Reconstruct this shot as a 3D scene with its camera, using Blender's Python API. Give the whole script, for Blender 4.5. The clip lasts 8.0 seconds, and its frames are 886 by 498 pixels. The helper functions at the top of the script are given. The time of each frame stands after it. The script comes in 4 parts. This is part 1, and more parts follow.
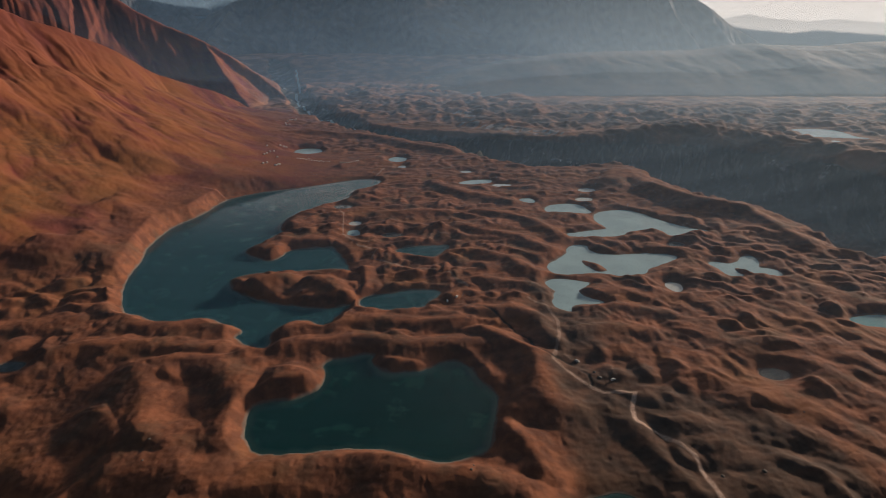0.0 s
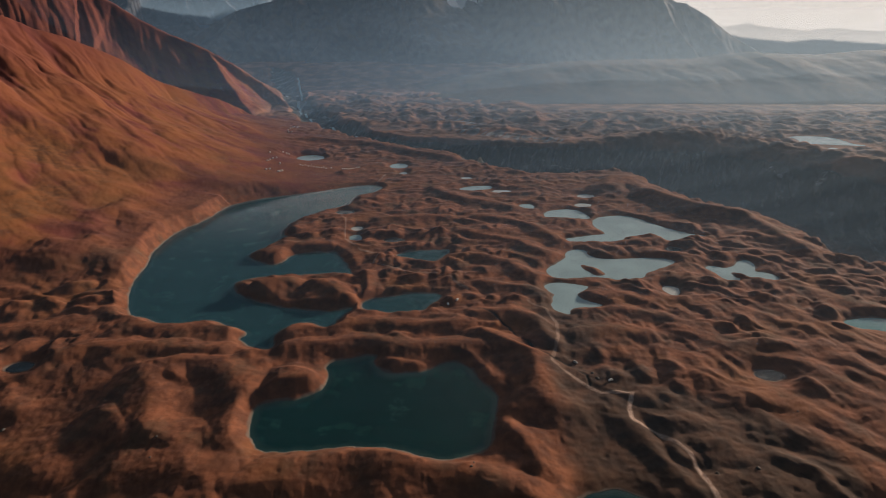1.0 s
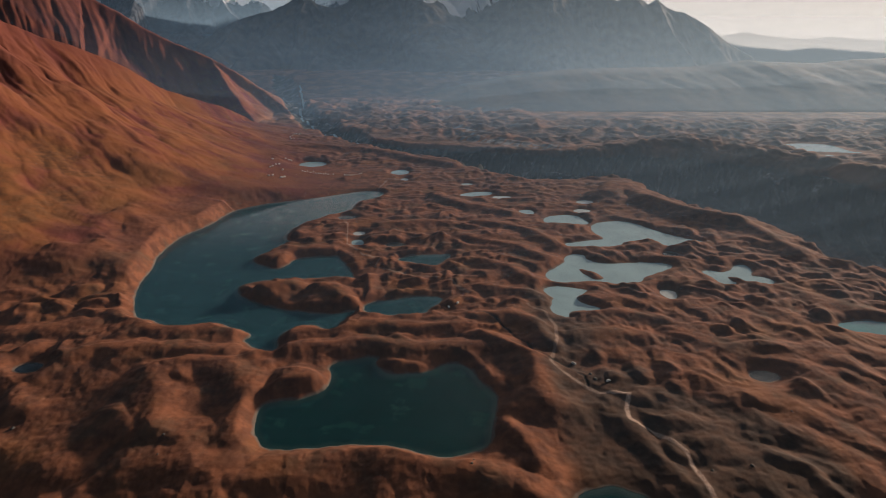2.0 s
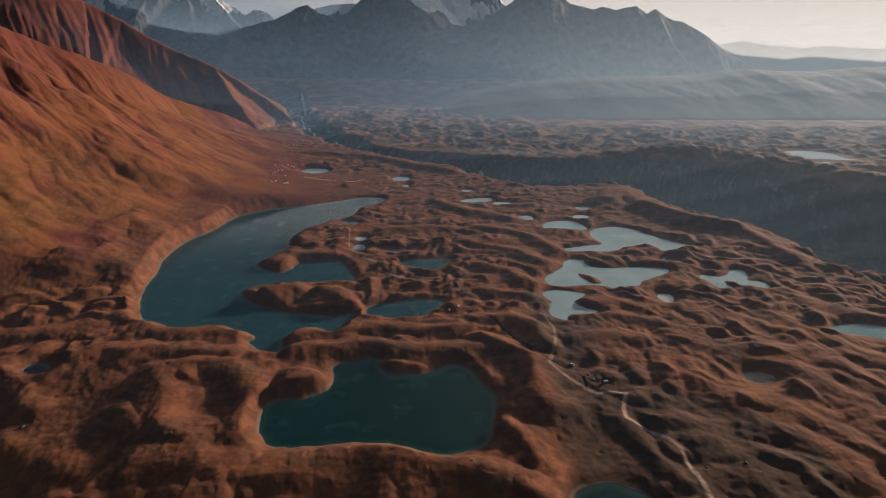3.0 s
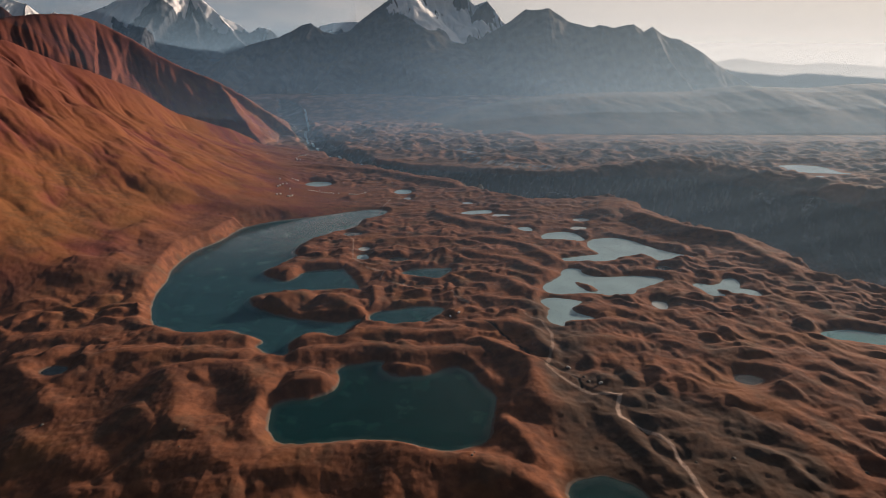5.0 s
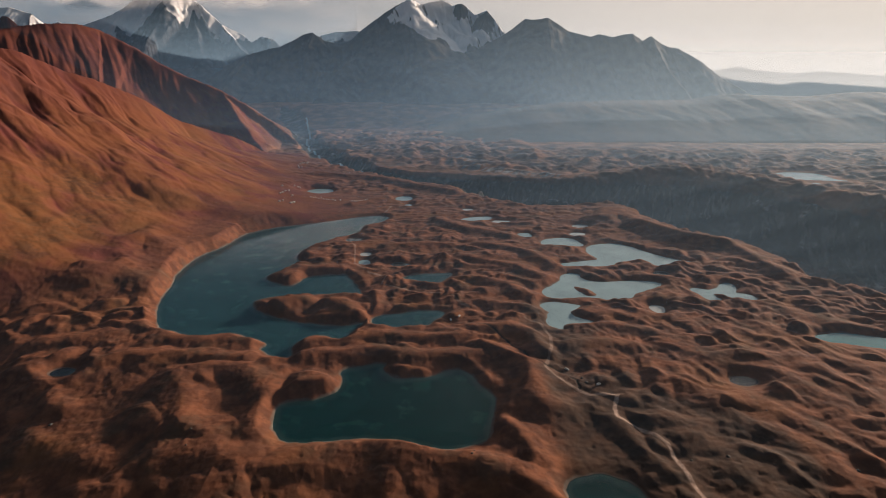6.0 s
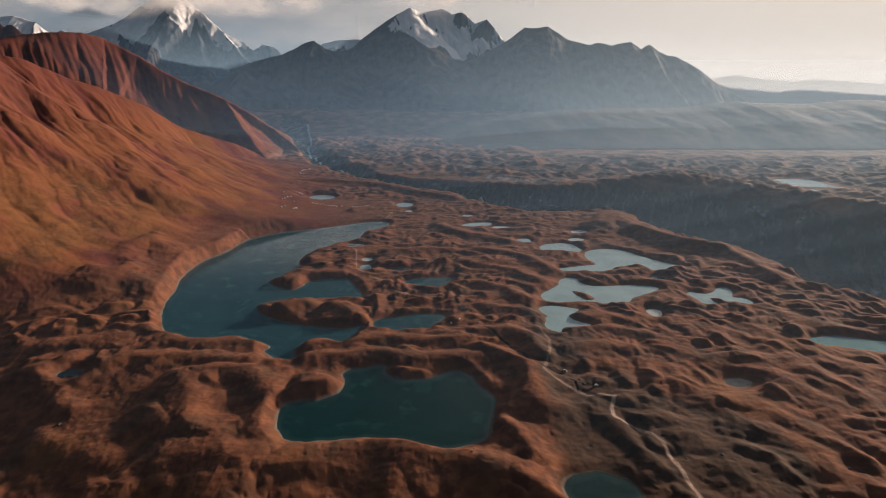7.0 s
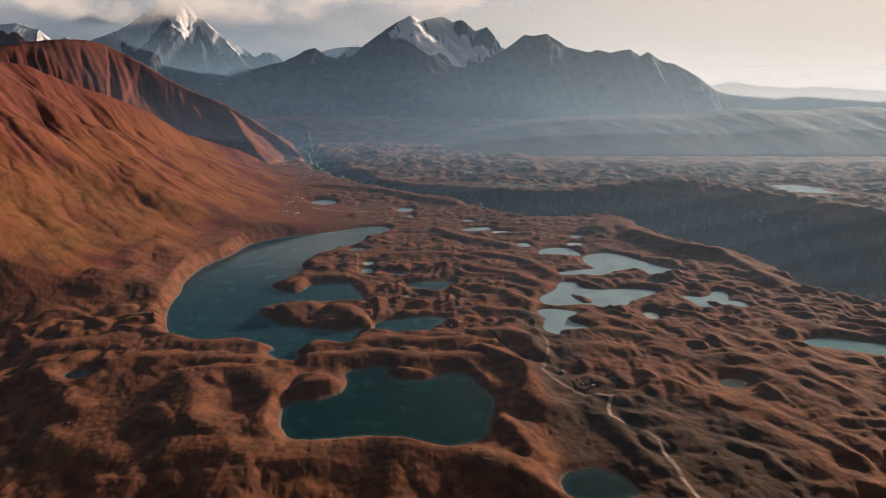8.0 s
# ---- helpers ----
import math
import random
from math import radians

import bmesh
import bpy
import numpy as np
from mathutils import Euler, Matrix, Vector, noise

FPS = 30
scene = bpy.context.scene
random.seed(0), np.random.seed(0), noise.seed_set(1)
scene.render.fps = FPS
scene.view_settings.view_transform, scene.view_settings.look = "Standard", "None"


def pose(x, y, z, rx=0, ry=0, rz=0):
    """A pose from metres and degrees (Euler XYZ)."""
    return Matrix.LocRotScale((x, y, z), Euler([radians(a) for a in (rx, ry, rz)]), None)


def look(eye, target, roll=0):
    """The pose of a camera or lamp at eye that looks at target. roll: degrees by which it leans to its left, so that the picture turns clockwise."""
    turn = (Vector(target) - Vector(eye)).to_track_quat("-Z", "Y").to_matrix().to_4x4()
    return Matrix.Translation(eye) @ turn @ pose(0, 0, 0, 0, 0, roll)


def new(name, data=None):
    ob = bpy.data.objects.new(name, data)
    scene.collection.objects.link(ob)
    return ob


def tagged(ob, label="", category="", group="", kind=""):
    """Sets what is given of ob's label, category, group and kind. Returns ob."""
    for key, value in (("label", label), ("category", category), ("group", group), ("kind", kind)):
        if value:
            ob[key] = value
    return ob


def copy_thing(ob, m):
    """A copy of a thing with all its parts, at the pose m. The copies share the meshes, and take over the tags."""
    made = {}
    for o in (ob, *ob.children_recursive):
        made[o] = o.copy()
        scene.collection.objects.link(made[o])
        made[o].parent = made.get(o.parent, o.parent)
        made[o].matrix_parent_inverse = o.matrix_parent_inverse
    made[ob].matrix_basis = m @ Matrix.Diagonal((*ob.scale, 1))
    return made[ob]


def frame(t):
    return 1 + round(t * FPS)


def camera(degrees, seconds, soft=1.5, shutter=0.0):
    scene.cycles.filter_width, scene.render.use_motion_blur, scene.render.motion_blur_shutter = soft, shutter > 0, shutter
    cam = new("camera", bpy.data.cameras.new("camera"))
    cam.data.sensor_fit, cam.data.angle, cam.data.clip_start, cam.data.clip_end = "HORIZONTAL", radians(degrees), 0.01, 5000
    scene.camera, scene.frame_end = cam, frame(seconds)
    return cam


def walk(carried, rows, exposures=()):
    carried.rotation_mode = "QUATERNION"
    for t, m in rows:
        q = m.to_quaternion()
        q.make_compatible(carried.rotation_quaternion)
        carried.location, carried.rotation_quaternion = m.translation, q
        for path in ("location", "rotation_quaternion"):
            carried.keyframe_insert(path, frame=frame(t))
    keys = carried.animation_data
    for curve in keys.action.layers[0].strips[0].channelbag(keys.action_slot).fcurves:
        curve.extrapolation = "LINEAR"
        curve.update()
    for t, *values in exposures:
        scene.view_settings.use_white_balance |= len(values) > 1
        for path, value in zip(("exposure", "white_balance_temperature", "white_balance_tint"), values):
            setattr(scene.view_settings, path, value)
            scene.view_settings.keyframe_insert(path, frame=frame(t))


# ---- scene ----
cam = camera(81.9, 8.0, soft=0.85)
METRES, EYE, TILT, LEAN, TURN = 97.8, 300.0, 0.0, 0.0, 0.0
ROWS = [
    (0.0, 0.0, 0.0, 0.0, -0.02, -23.99, 0.05),
    (0.5, -0.0016, -0.0574, 0.0042, 0.02, -23.6, 0.04),
    (1.0, -0.0024, -0.1168, 0.0061, 0.06, -23.17, 0.04),
    (1.5, -0.0065, -0.1744, 0.01, 0.08, -22.78, 0.01),
    (3.0, -0.0124, -0.3582, 0.0182, 0.18, -21.54, -0.04),
    (3.5, -0.014, -0.4207, 0.0219, 0.21, -21.15, -0.05),
    (4.0, -0.0163, -0.4835, 0.0247, 0.24, -20.74, -0.05),
    (4.5, -0.0177, -0.5467, 0.0277, 0.25, -20.33, -0.05),
    (6.0, -0.0227, -0.7414, 0.033, 0.3, -19.03, -0.04),
    (6.5, -0.025, -0.804, 0.0361, 0.31, -18.64, -0.06),
    (7.0, -0.0267, -0.8686, 0.0397, 0.32, -18.25, -0.06),
    (7.5, -0.0278, -0.9341, 0.0429, 0.33, -17.91, -0.08),
    (8.0, -0.0292, -0.9982, 0.0459, 0.34, -17.57, -0.09),
]
walk(cam, [(t, pose(0, 0, EYE, TILT, LEAN, TURN) @ pose(METRES * x, METRES * y, METRES * z, 90 + pitch, roll, yaw)) for t, x, y, z, yaw, pitch, roll in ROWS],
     [(0.0, 0.24), (3.5, 0.33), (8.0, 0.43)])

# ---- light: a low evening sun from the right and a little ahead, broken cloud ----
SUN_AZ, SUN_EL = radians(38), radians(14)  # azimuth from +x towards +y
SUN_DIR = Vector((math.cos(SUN_EL) * math.cos(SUN_AZ), math.cos(SUN_EL) * math.sin(SUN_AZ), math.sin(SUN_EL)))
scene.cycles.transparent_max_bounces = 32
sun = new("sun", bpy.data.lights.new("sun", "SUN"))
sun.data.energy, sun.data.angle, sun.data.color = 5.0, radians(3.5), (1.0, 0.765, 0.595)
sun.matrix_world = look(SUN_DIR * 3000, (0, 0, 0))

# ---- node helpers ----
def tree(mat):
    mat.use_nodes = True
    mat.node_tree.nodes.clear()
    return mat.node_tree


def node(nt, kind, **values):
    n = nt.nodes.new(kind)
    for key, value in values.items():
        if key.startswith("i_"):
            k = key[2:]
            n.inputs[int(k) if k.isdigit() else k.replace("_", " ")].default_value = value
        else:
            setattr(n, key, value)
    return n


def math_node(nt, op, a, b=None, c=None, clamp=False):
    n = node(nt, "ShaderNodeMath", operation=op, use_clamp=clamp)
    for i, v in enumerate((a, b, c)):
        if v is None:
            continue
        if isinstance(v, (int, float)):
            n.inputs[i].default_value = v
        else:
            nt.links.new(v, n.inputs[i])
    return n.outputs[0]


def step(nt, v, lo, hi):
    n = node(nt, "ShaderNodeMapRange", interpolation_type="SMOOTHSTEP")
    nt.links.new(v, n.inputs["Value"])
    n.inputs["From Min"].default_value, n.inputs["From Max"].default_value = lo, hi
    return n.outputs["Result"]


def blend(nt, fac, a, b, mode="MIX"):
    n = node(nt, "ShaderNodeMix", data_type="RGBA", blend_type=mode)
    for sock, v in ((n.inputs[0], fac), (n.inputs[6], a), (n.inputs[7], b)):
        if isinstance(v, (int, float)):
            sock.default_value = v
        elif isinstance(v, tuple):
            sock.default_value = (*v, 1) if len(v) == 3 else v
        else:
            nt.links.new(v, sock)
    return n.outputs[2]


def grain(nt, vec, scale, detail=4.0, rough=0.55, stretch=(1, 1, 1), turn=0.0):
    if turn:
        r = node(nt, "ShaderNodeMapping")
        r.inputs["Rotation"].default_value = (0, 0, turn)
        nt.links.new(vec, r.inputs["Vector"])
        vec = r.outputs[0]
    m = node(nt, "ShaderNodeMapping")
    m.inputs["Scale"].default_value = stretch
    nt.links.new(vec, m.inputs["Vector"])
    n = node(nt, "ShaderNodeTexNoise", i_Scale=scale, i_Detail=detail, i_Roughness=rough)
    nt.links.new(m.outputs[0], n.inputs["Vector"])
    return n.outputs["Fac"]


# ---- world: evening sky with a broken cloud deck, brighter towards the sun ----
world = bpy.data.worlds.new("evening_sky")
scene.world = world
world.use_nodes = True
wt = world.node_tree
wt.nodes.clear()
sky = node(wt, "ShaderNodeTexSky", sky_type="NISHITA", sun_disc=False, sun_elevation=SUN_EL, sun_rotation=math.pi / 2 - SUN_AZ, air_density=1.2, dust_density=2.5)
way = node(wt, "ShaderNodeTexCoord").outputs["Generated"]
flat = node(wt, "ShaderNodeVectorMath", operation="DOT_PRODUCT")
wt.links.new(way, flat.inputs[0])
flat.inputs[1].default_value = (math.cos(SUN_AZ), math.sin(SUN_AZ), 0.0)
split = node(wt, "ShaderNodeSeparateXYZ")
wt.links.new(way, split.inputs[0])
puffs = grain(wt, way, 4.0, 7.0, 0.55, (1, 1, 3.2))
wisps = grain(wt, way, 11.0, 6.0, 0.6, (1, 1, 2.2))
cover = step(wt, math_node(wt, "ADD", puffs, math_node(wt, "MULTIPLY", wisps, 0.35)), 0.46, 0.86)
toward = step(wt, flat.outputs["Value"], 0.12, 0.98)
deck = blend(wt, toward, (0.20, 0.26, 0.315), (0.67, 0.60, 0.545))
puffy = blend(wt, toward, (0.40, 0.385, 0.39), (0.80, 0.715, 0.65))
cloud = blend(wt, cover, deck, puffy)
low = step(wt, split.outputs["Z"], 0.40, 0.05)
dim = blend(wt, low, (0.072, 0.108, 0.152), cloud)
near_sun = node(wt, "ShaderNodeVectorMath", operation="DOT_PRODUCT")
wt.links.new(way, near_sun.inputs[0])
near_sun.inputs[1].default_value = SUN_DIR
glow = math_node(wt, "POWER", step(wt, near_sun.outputs["Value"], 0.35, 1.0), 1.5)
dim = blend(wt, glow, dim, (0.88, 0.76, 0.675))
ahead = step(wt, split.outputs["Y"], -0.35, 0.45)  # dusk behind, glow ahead
dim = blend(wt, math_node(wt, "ADD", 0.55, math_node(wt, "MULTIPLY", ahead, 0.45)), (0.01, 0.014, 0.022), dim)
bg_sky = node(wt, "ShaderNodeBackground", i_Strength=0.02)
wt.links.new(sky.outputs[0], bg_sky.inputs[0])
bg_cloud = node(wt, "ShaderNodeBackground", i_Strength=0.66)
wt.links.new(dim, bg_cloud.inputs[0])
mix_sky = node(wt, "ShaderNodeMixShader", i_0=0.94)
wt.links.new(bg_sky.outputs[0], mix_sky.inputs[1])
wt.links.new(bg_cloud.outputs[0], mix_sky.inputs[2])
wt.links.new(mix_sky.outputs[0], node(wt, "ShaderNodeOutputWorld").inputs[0])


# ---- materials ----
def surface(mat, nt, colour, rough=0.9, bump=None, strength=0.5, distance=1.0, spec=0.2):
    p = node(nt, "ShaderNodeBsdfPrincipled")
    nt.links.new(colour, p.inputs["Base Color"])
    p.inputs["Roughness"].default_value = rough
    p.inputs["Specular IOR Level"].default_value = spec
    if bump is not None:
        b = node(nt, "ShaderNodeBump", i_Strength=strength, i_Distance=distance)
        nt.links.new(bump, b.inputs["Height"])
        nt.links.new(b.outputs[0], p.inputs["Normal"])
    nt.links.new(p.outputs[0], node(nt, "ShaderNodeOutputMaterial").inputs[0])
    return mat


def attr(nt, name):
    return node(nt, "ShaderNodeAttribute", attribute_name=name).outputs["Fac"]


def ground_material():
    mat = bpy.data.materials.new("autumn_grassland")
    nt = tree(mat)
    geo = node(nt, "ShaderNodeNewGeometry")
    pos = geo.outputs["Position"]
    up = node(nt, "ShaderNodeSeparateXYZ")
    nt.links.new(geo.outputs["Normal"], up.inputs[0])
    n_big, n_mid = grain(nt, pos, 0.012, 5), grain(nt, pos, 0.07, 5)
    n_fine, n_tuft = grain(nt, pos, 0.6, 4, 0.65), grain(nt, pos, 2.2, 3, 0.7)
    grass = blend(nt, step(nt, n_mid, 0.35, 0.68), (0.105, 0.046, 0.0285), (0.200, 0.080, 0.043))
    grass = blend(nt, step(nt, n_big, 0.50, 0.72), grass, (0.177, 0.0756, 0.0334))
    grass = blend(nt, math_node(nt, "MULTIPLY", step(nt, n_fine, 0.50, 0.72), 0.32), grass, (0.093, 0.0403, 0.0251))
    grass = blend(nt, math_node(nt, "MULTIPLY", step(nt, grain(nt, pos, 0.022, 5, 0.6), 0.50, 0.68), 0.6), grass, (0.078, 0.052, 0.034))
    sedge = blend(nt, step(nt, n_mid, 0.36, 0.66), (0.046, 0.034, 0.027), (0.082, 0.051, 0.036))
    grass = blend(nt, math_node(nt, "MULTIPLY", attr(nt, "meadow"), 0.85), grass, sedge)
    # long slope: maroon, rust and straw bands that run downhill
    hill = attr(nt, "hill")
    band = grain(nt, pos, 0.010, 6, 0.6, (0.7, 1.25, 0.7), radians(24))
    band2 = grain(nt, pos, 0.03, 5, 0.6, (0.5, 1.4, 0.6), radians(26))
    rust = blend(nt, step(nt, band, 0.38, 0.60), (0.142, 0.041, 0.035), (0.212, 0.077, 0.031))
    rust = blend(nt, math_node(nt, "MULTIPLY", step(nt, band2, 0.52, 0.70), 0.6), rust, (0.195, 0.0840, 0.0289))
    rust = blend(nt, math_node(nt, "MULTIPLY", step(nt, n_big, 0.55, 0.75), 0.6), rust, (0.107, 0.0353, 0.0304))
    rust = blend(nt, math_node(nt, "MULTIPLY", step(nt, grain(nt, pos, 0.0065, 5, 0.6), 0.53, 0.66), 0.4), rust, (0.125, 0.068, 0.032))
    # olive scrub, its colours darkened to paint in the low slope's shade
    scrub_shade = blend(nt, step(nt, n_mid, 0.38, 0.64), (0.052, 0.034, 0.019), (0.150, 0.066, 0.026))
    rust = blend(nt, math_node(nt, "MULTIPLY", attr(nt, "scrub_shade"), 0.85), rust, scrub_shade)
    alt = node(nt, "ShaderNodeSeparateXYZ")
    nt.links.new(pos, alt.inputs[0])
    above = step(nt, math_node(nt, "ADD", alt.outputs["Z"], math_node(nt, "MULTIPLY", band, 300.0)), 250.0, 480.0)
    rust = blend(nt, math_node(nt, "MULTIPLY", above, 0.85), rust, blend(nt, step(nt, band2, 0.42, 0.62), (0.098, 0.035, 0.033), (0.140, 0.048, 0.036)))
    # light painted on the rib crests, shade painted into the gully bottoms
    lit_spine = step(nt, math_node(nt, "ADD", attr(nt, "fold"), math_node(nt, "MULTIPLY", math_node(nt, "SUBTRACT", band2, 0.5), 1.1)), 0.35, 0.75)
    rust = blend(nt, math_node(nt, "MULTIPLY", lit_spine, 0.38), rust, blend(nt, above, (0.235, 0.098, 0.034), (0.165, 0.052, 0.036)))
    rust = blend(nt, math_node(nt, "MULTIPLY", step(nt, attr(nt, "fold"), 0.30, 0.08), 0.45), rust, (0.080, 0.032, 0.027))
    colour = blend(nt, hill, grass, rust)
    # far side of the gorge: drab moraine
    colour = blend(nt, attr(nt, "moraine"), colour, blend(nt, step(nt, n_big, 0.4, 0.65), (0.098, 0.056, 0.038), (0.25, 0.122, 0.072)))
    # bare rock and scree where it is steep inside the gorge
    rock = blend(nt, step(nt, grain(nt, pos, 0.045, 6, 0.6, (1, 0.22, 0.3), radians(27)), 0.48, 0.66), (0.020, 0.024, 0.020), (0.105, 0.102, 0.090))
    pale = math_node(nt, "MULTIPLY", step(nt, grain(nt, pos, 0.011, 3, 0.5), 0.60, 0.68), step(nt, grain(nt, pos, 0.06, 5, 0.6), 0.45, 0.6))
    rock = blend(nt, pale, rock, (0.40, 0.38, 0.36))
    colour = blend(nt, attr(nt, "rock"), colour, rock)
    grey = blend(nt, step(nt, grain(nt, pos, 0.05, 5, 0.6, (1, 0.3, 0.3), radians(27)), 0.42, 0.62), (0.085, 0.09, 0.098), (0.25, 0.25, 0.26))
    colour = blend(nt, attr(nt, "cliff"), colour, grey)
    # shore gravel, lake bed, trodden tracks
    shore = attr(nt, "shore")
    rim = math_node(nt, "ADD", shore, math_node(nt, "MULTIPLY", math_node(nt, "SUBTRACT", n_mid, 0.5), 6.0))
    colour = blend(nt, step(nt, rim, 2.6, 0.4), colour, (0.135, 0.108, 0.090))
    # bed turns dark teal offshore: light lost in deeper water, painted in
    bed = blend(nt, step(nt, shore, -0.5, -9.0), (0.27, 0.30, 0.25), (0.012, 0.125, 0.122))
    weed = math_node(nt, "MULTIPLY", step(nt, grain(nt, pos, 0.035, 4, 0.6), 0.56, 0.66), step(nt, shore, -3.0, -8.0))
    bed = blend(nt, math_node(nt, "MULTIPLY", weed, 0.7), bed, (0.09, 0.30, 0.23))
    colour = blend(nt, step(nt, shore, 0.4, -1.2), colour, bed)
    track = attr(nt, "track")
    colour = blend(nt, track, colour, blend(nt, step(nt, n_fine, 0.4, 0.65), (0.30, 0.21, 0.165), (0.46, 0.36, 0.30)))
    colour = blend(nt, attr(nt, "brook"), colour, (0.022, 0.022, 0.020))
    high = math_node(nt, "ADD", math_node(nt, "MULTIPLY", n_fine, 1.0), math_node(nt, "MULTIPLY", n_tuft, 0.35))
    return surface(mat, nt, colour, 0.95, high, 0.3, 0.5, 0.1)


def water_material(name, milk, silt):
    """Lake water: mirror by Fresnel over a clear body that silt clouds."""
    mat = bpy.data.materials.new(name)
    nt = tree(mat)
    pos = node(nt, "ShaderNodeNewGeometry").outputs["Position"]
    bump = node(nt, "ShaderNodeBump", i_Strength=0.012, i_Distance=0.1)
    nt.links.new(grain(nt, pos, 0.45, 4), bump.inputs["Height"])
    fres = node(nt, "ShaderNodeFresnel", i_IOR=1.33)
    nt.links.new(bump.outputs[0], fres.inputs["Normal"])
    gloss = node(nt, "ShaderNodeBsdfGlossy", i_Roughness=0.13)
    nt.links.new(bump.outputs[0], gloss.inputs["Normal"])
    clear = node(nt, "ShaderNodeBsdfTransparent", i_Color=(0.70, 0.86, 0.86, 1))
    cloudy = node(nt, "ShaderNodeBsdfDiffuse")
    tone = blend(nt, step(nt, grain(nt, pos, 0.02, 4), 0.35, 0.65), tuple(c * 0.86 for c in silt), silt)
    nt.links.new(tone, cloudy.inputs["Color"])
    body = node(nt, "ShaderNodeMixShader", i_0=milk)
    nt.links.new(clear.outputs[0], body.inputs[1])
    nt.links.new(cloudy.outputs[0], body.inputs[2])
    m = node(nt, "ShaderNodeMixShader")
    for i, o in enumerate((fres.outputs[0], body.outputs[0], gloss.outputs[0])):
        nt.links.new(o, m.inputs[i])
    nt.links.new(m.outputs[0], node(nt, "ShaderNodeOutputMaterial").inputs[0])
    return mat


def mountain_material(name, low_col, high_col, warm=None):
    """Rock and scree, turf on the gentler ground where warm is given; snow where the mesh carries it."""
    mat = bpy.data.materials.new(name)
    nt = tree(mat)
    geo = node(nt, "ShaderNodeNewGeometry")
    pos = geo.outputs["Position"]
    up = node(nt, "ShaderNodeSeparateXYZ")
    nt.links.new(geo.outputs["Normal"], up.inputs[0])
    n1, n2, n3 = grain(nt, pos, 0.0045, 6, 0.55), grain(nt, pos, 0.016, 5, 0.6), grain(nt, pos, 0.022, 5, 0.55, (1, 1, 0.4))
    colour = blend(nt, step(nt, n2, 0.36, 0.64), low_col, high_col)
    colour = blend(nt, math_node(nt, "MULTIPLY", step(nt, n3, 0.46, 0.66), 0.4), colour, tuple(c * 0.6 for c in low_col))
    if warm:
        turf = math_node(nt, "MULTIPLY", step(nt, up.outputs["Z"], 0.62, 0.86), step(nt, n1, 0.40, 0.62))
        colour = blend(nt, turf, colour, warm)
    rim = math_node(nt, "ADD", attr(nt, "snow"), math_node(nt, "MULTIPLY", math_node(nt, "SUBTRACT", n3, 0.5), 0.9))
    colour = blend(nt, step(nt, rim, 0.38, 0.62), colour, blend(nt, step(nt, n2, 0.4, 0.65), (0.80, 0.82, 0.86), (0.90, 0.90, 0.91)))
    return surface(mat, nt, colour, 0.9, n2, 0.35, 12.0, 0.15)


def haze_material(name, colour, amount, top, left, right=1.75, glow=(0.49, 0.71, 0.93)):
    """Sheet tinted to paint sunlit haze: mostly clear, thinning out with height."""
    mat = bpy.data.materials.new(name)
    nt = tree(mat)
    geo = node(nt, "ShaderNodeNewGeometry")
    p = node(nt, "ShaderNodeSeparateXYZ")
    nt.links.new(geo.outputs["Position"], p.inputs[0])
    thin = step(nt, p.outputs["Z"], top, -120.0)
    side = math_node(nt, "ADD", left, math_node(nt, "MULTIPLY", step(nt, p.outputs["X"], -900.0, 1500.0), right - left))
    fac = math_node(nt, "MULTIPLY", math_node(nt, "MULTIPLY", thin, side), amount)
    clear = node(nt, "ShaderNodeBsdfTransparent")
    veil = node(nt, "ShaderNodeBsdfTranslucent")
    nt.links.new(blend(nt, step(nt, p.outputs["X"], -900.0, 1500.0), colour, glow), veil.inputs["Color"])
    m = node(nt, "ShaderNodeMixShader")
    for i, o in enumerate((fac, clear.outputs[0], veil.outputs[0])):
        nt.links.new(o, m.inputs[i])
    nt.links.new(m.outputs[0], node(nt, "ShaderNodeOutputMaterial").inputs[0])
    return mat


def plain(name, colour, rough=0.8, metal=0.0, wear=0.25, scale=3.0):
    mat = bpy.data.materials.new(name)
    nt = tree(mat)
    pos = node(nt, "ShaderNodeTexCoord").outputs["Object"]
    n = grain(nt, pos, scale, 5)
    dark = tuple(c * (1 - wear) for c in colour)
    surface(mat, nt, blend(nt, step(nt, n, 0.35, 0.65), dark, colour), rough, n, 0.2, 0.05)
    for q in nt.nodes:
        if q.type == "BSDF_PRINCIPLED":
            q.inputs["Metallic"].default_value = metal
    return mat


GROUND = ground_material()
WATER_BLUE = water_material("blue_lake_water", 0.32, (0.055, 0.185, 0.235))
WATER_TEAL = water_material("teal_lake_water", 0.12, (0.03, 0.165, 0.16))
WATER_MILK = water_material("milky_pond_water", 0.85, (0.33, 0.50, 0.56))
WATER_SKY = water_material("turquoise_lake_water", 0.75, (0.14, 0.36, 0.42))
WATER_MUD = water_material("dull_pond_water", 0.7, (0.085, 0.095, 0.105))
WATER_PALE = water_material("pale_pond_water", 0.9, (0.50, 0.56, 0.56))
ROCK_NEAR = mountain_material("snow_peak_rock", (0.060, 0.064, 0.070), (0.105, 0.100, 0.100), (0.085, 0.072, 0.055))
ROCK_BARE = mountain_material("bare_rock", (0.066, 0.068, 0.068), (0.112, 0.104, 0.096), (0.09, 0.080, 0.062))
# massif rock tinted blue: distance haze put into its base colour
ROCK_FAR = mountain_material("snow_massif_hazy_rock", (0.060, 0.075, 0.095), (0.11, 0.12, 0.14))
HILL_FAR = mountain_material("grassy_far_hill", (0.026, 0.036, 0.031), (0.045, 0.047, 0.037), (0.070, 0.052, 0.036))


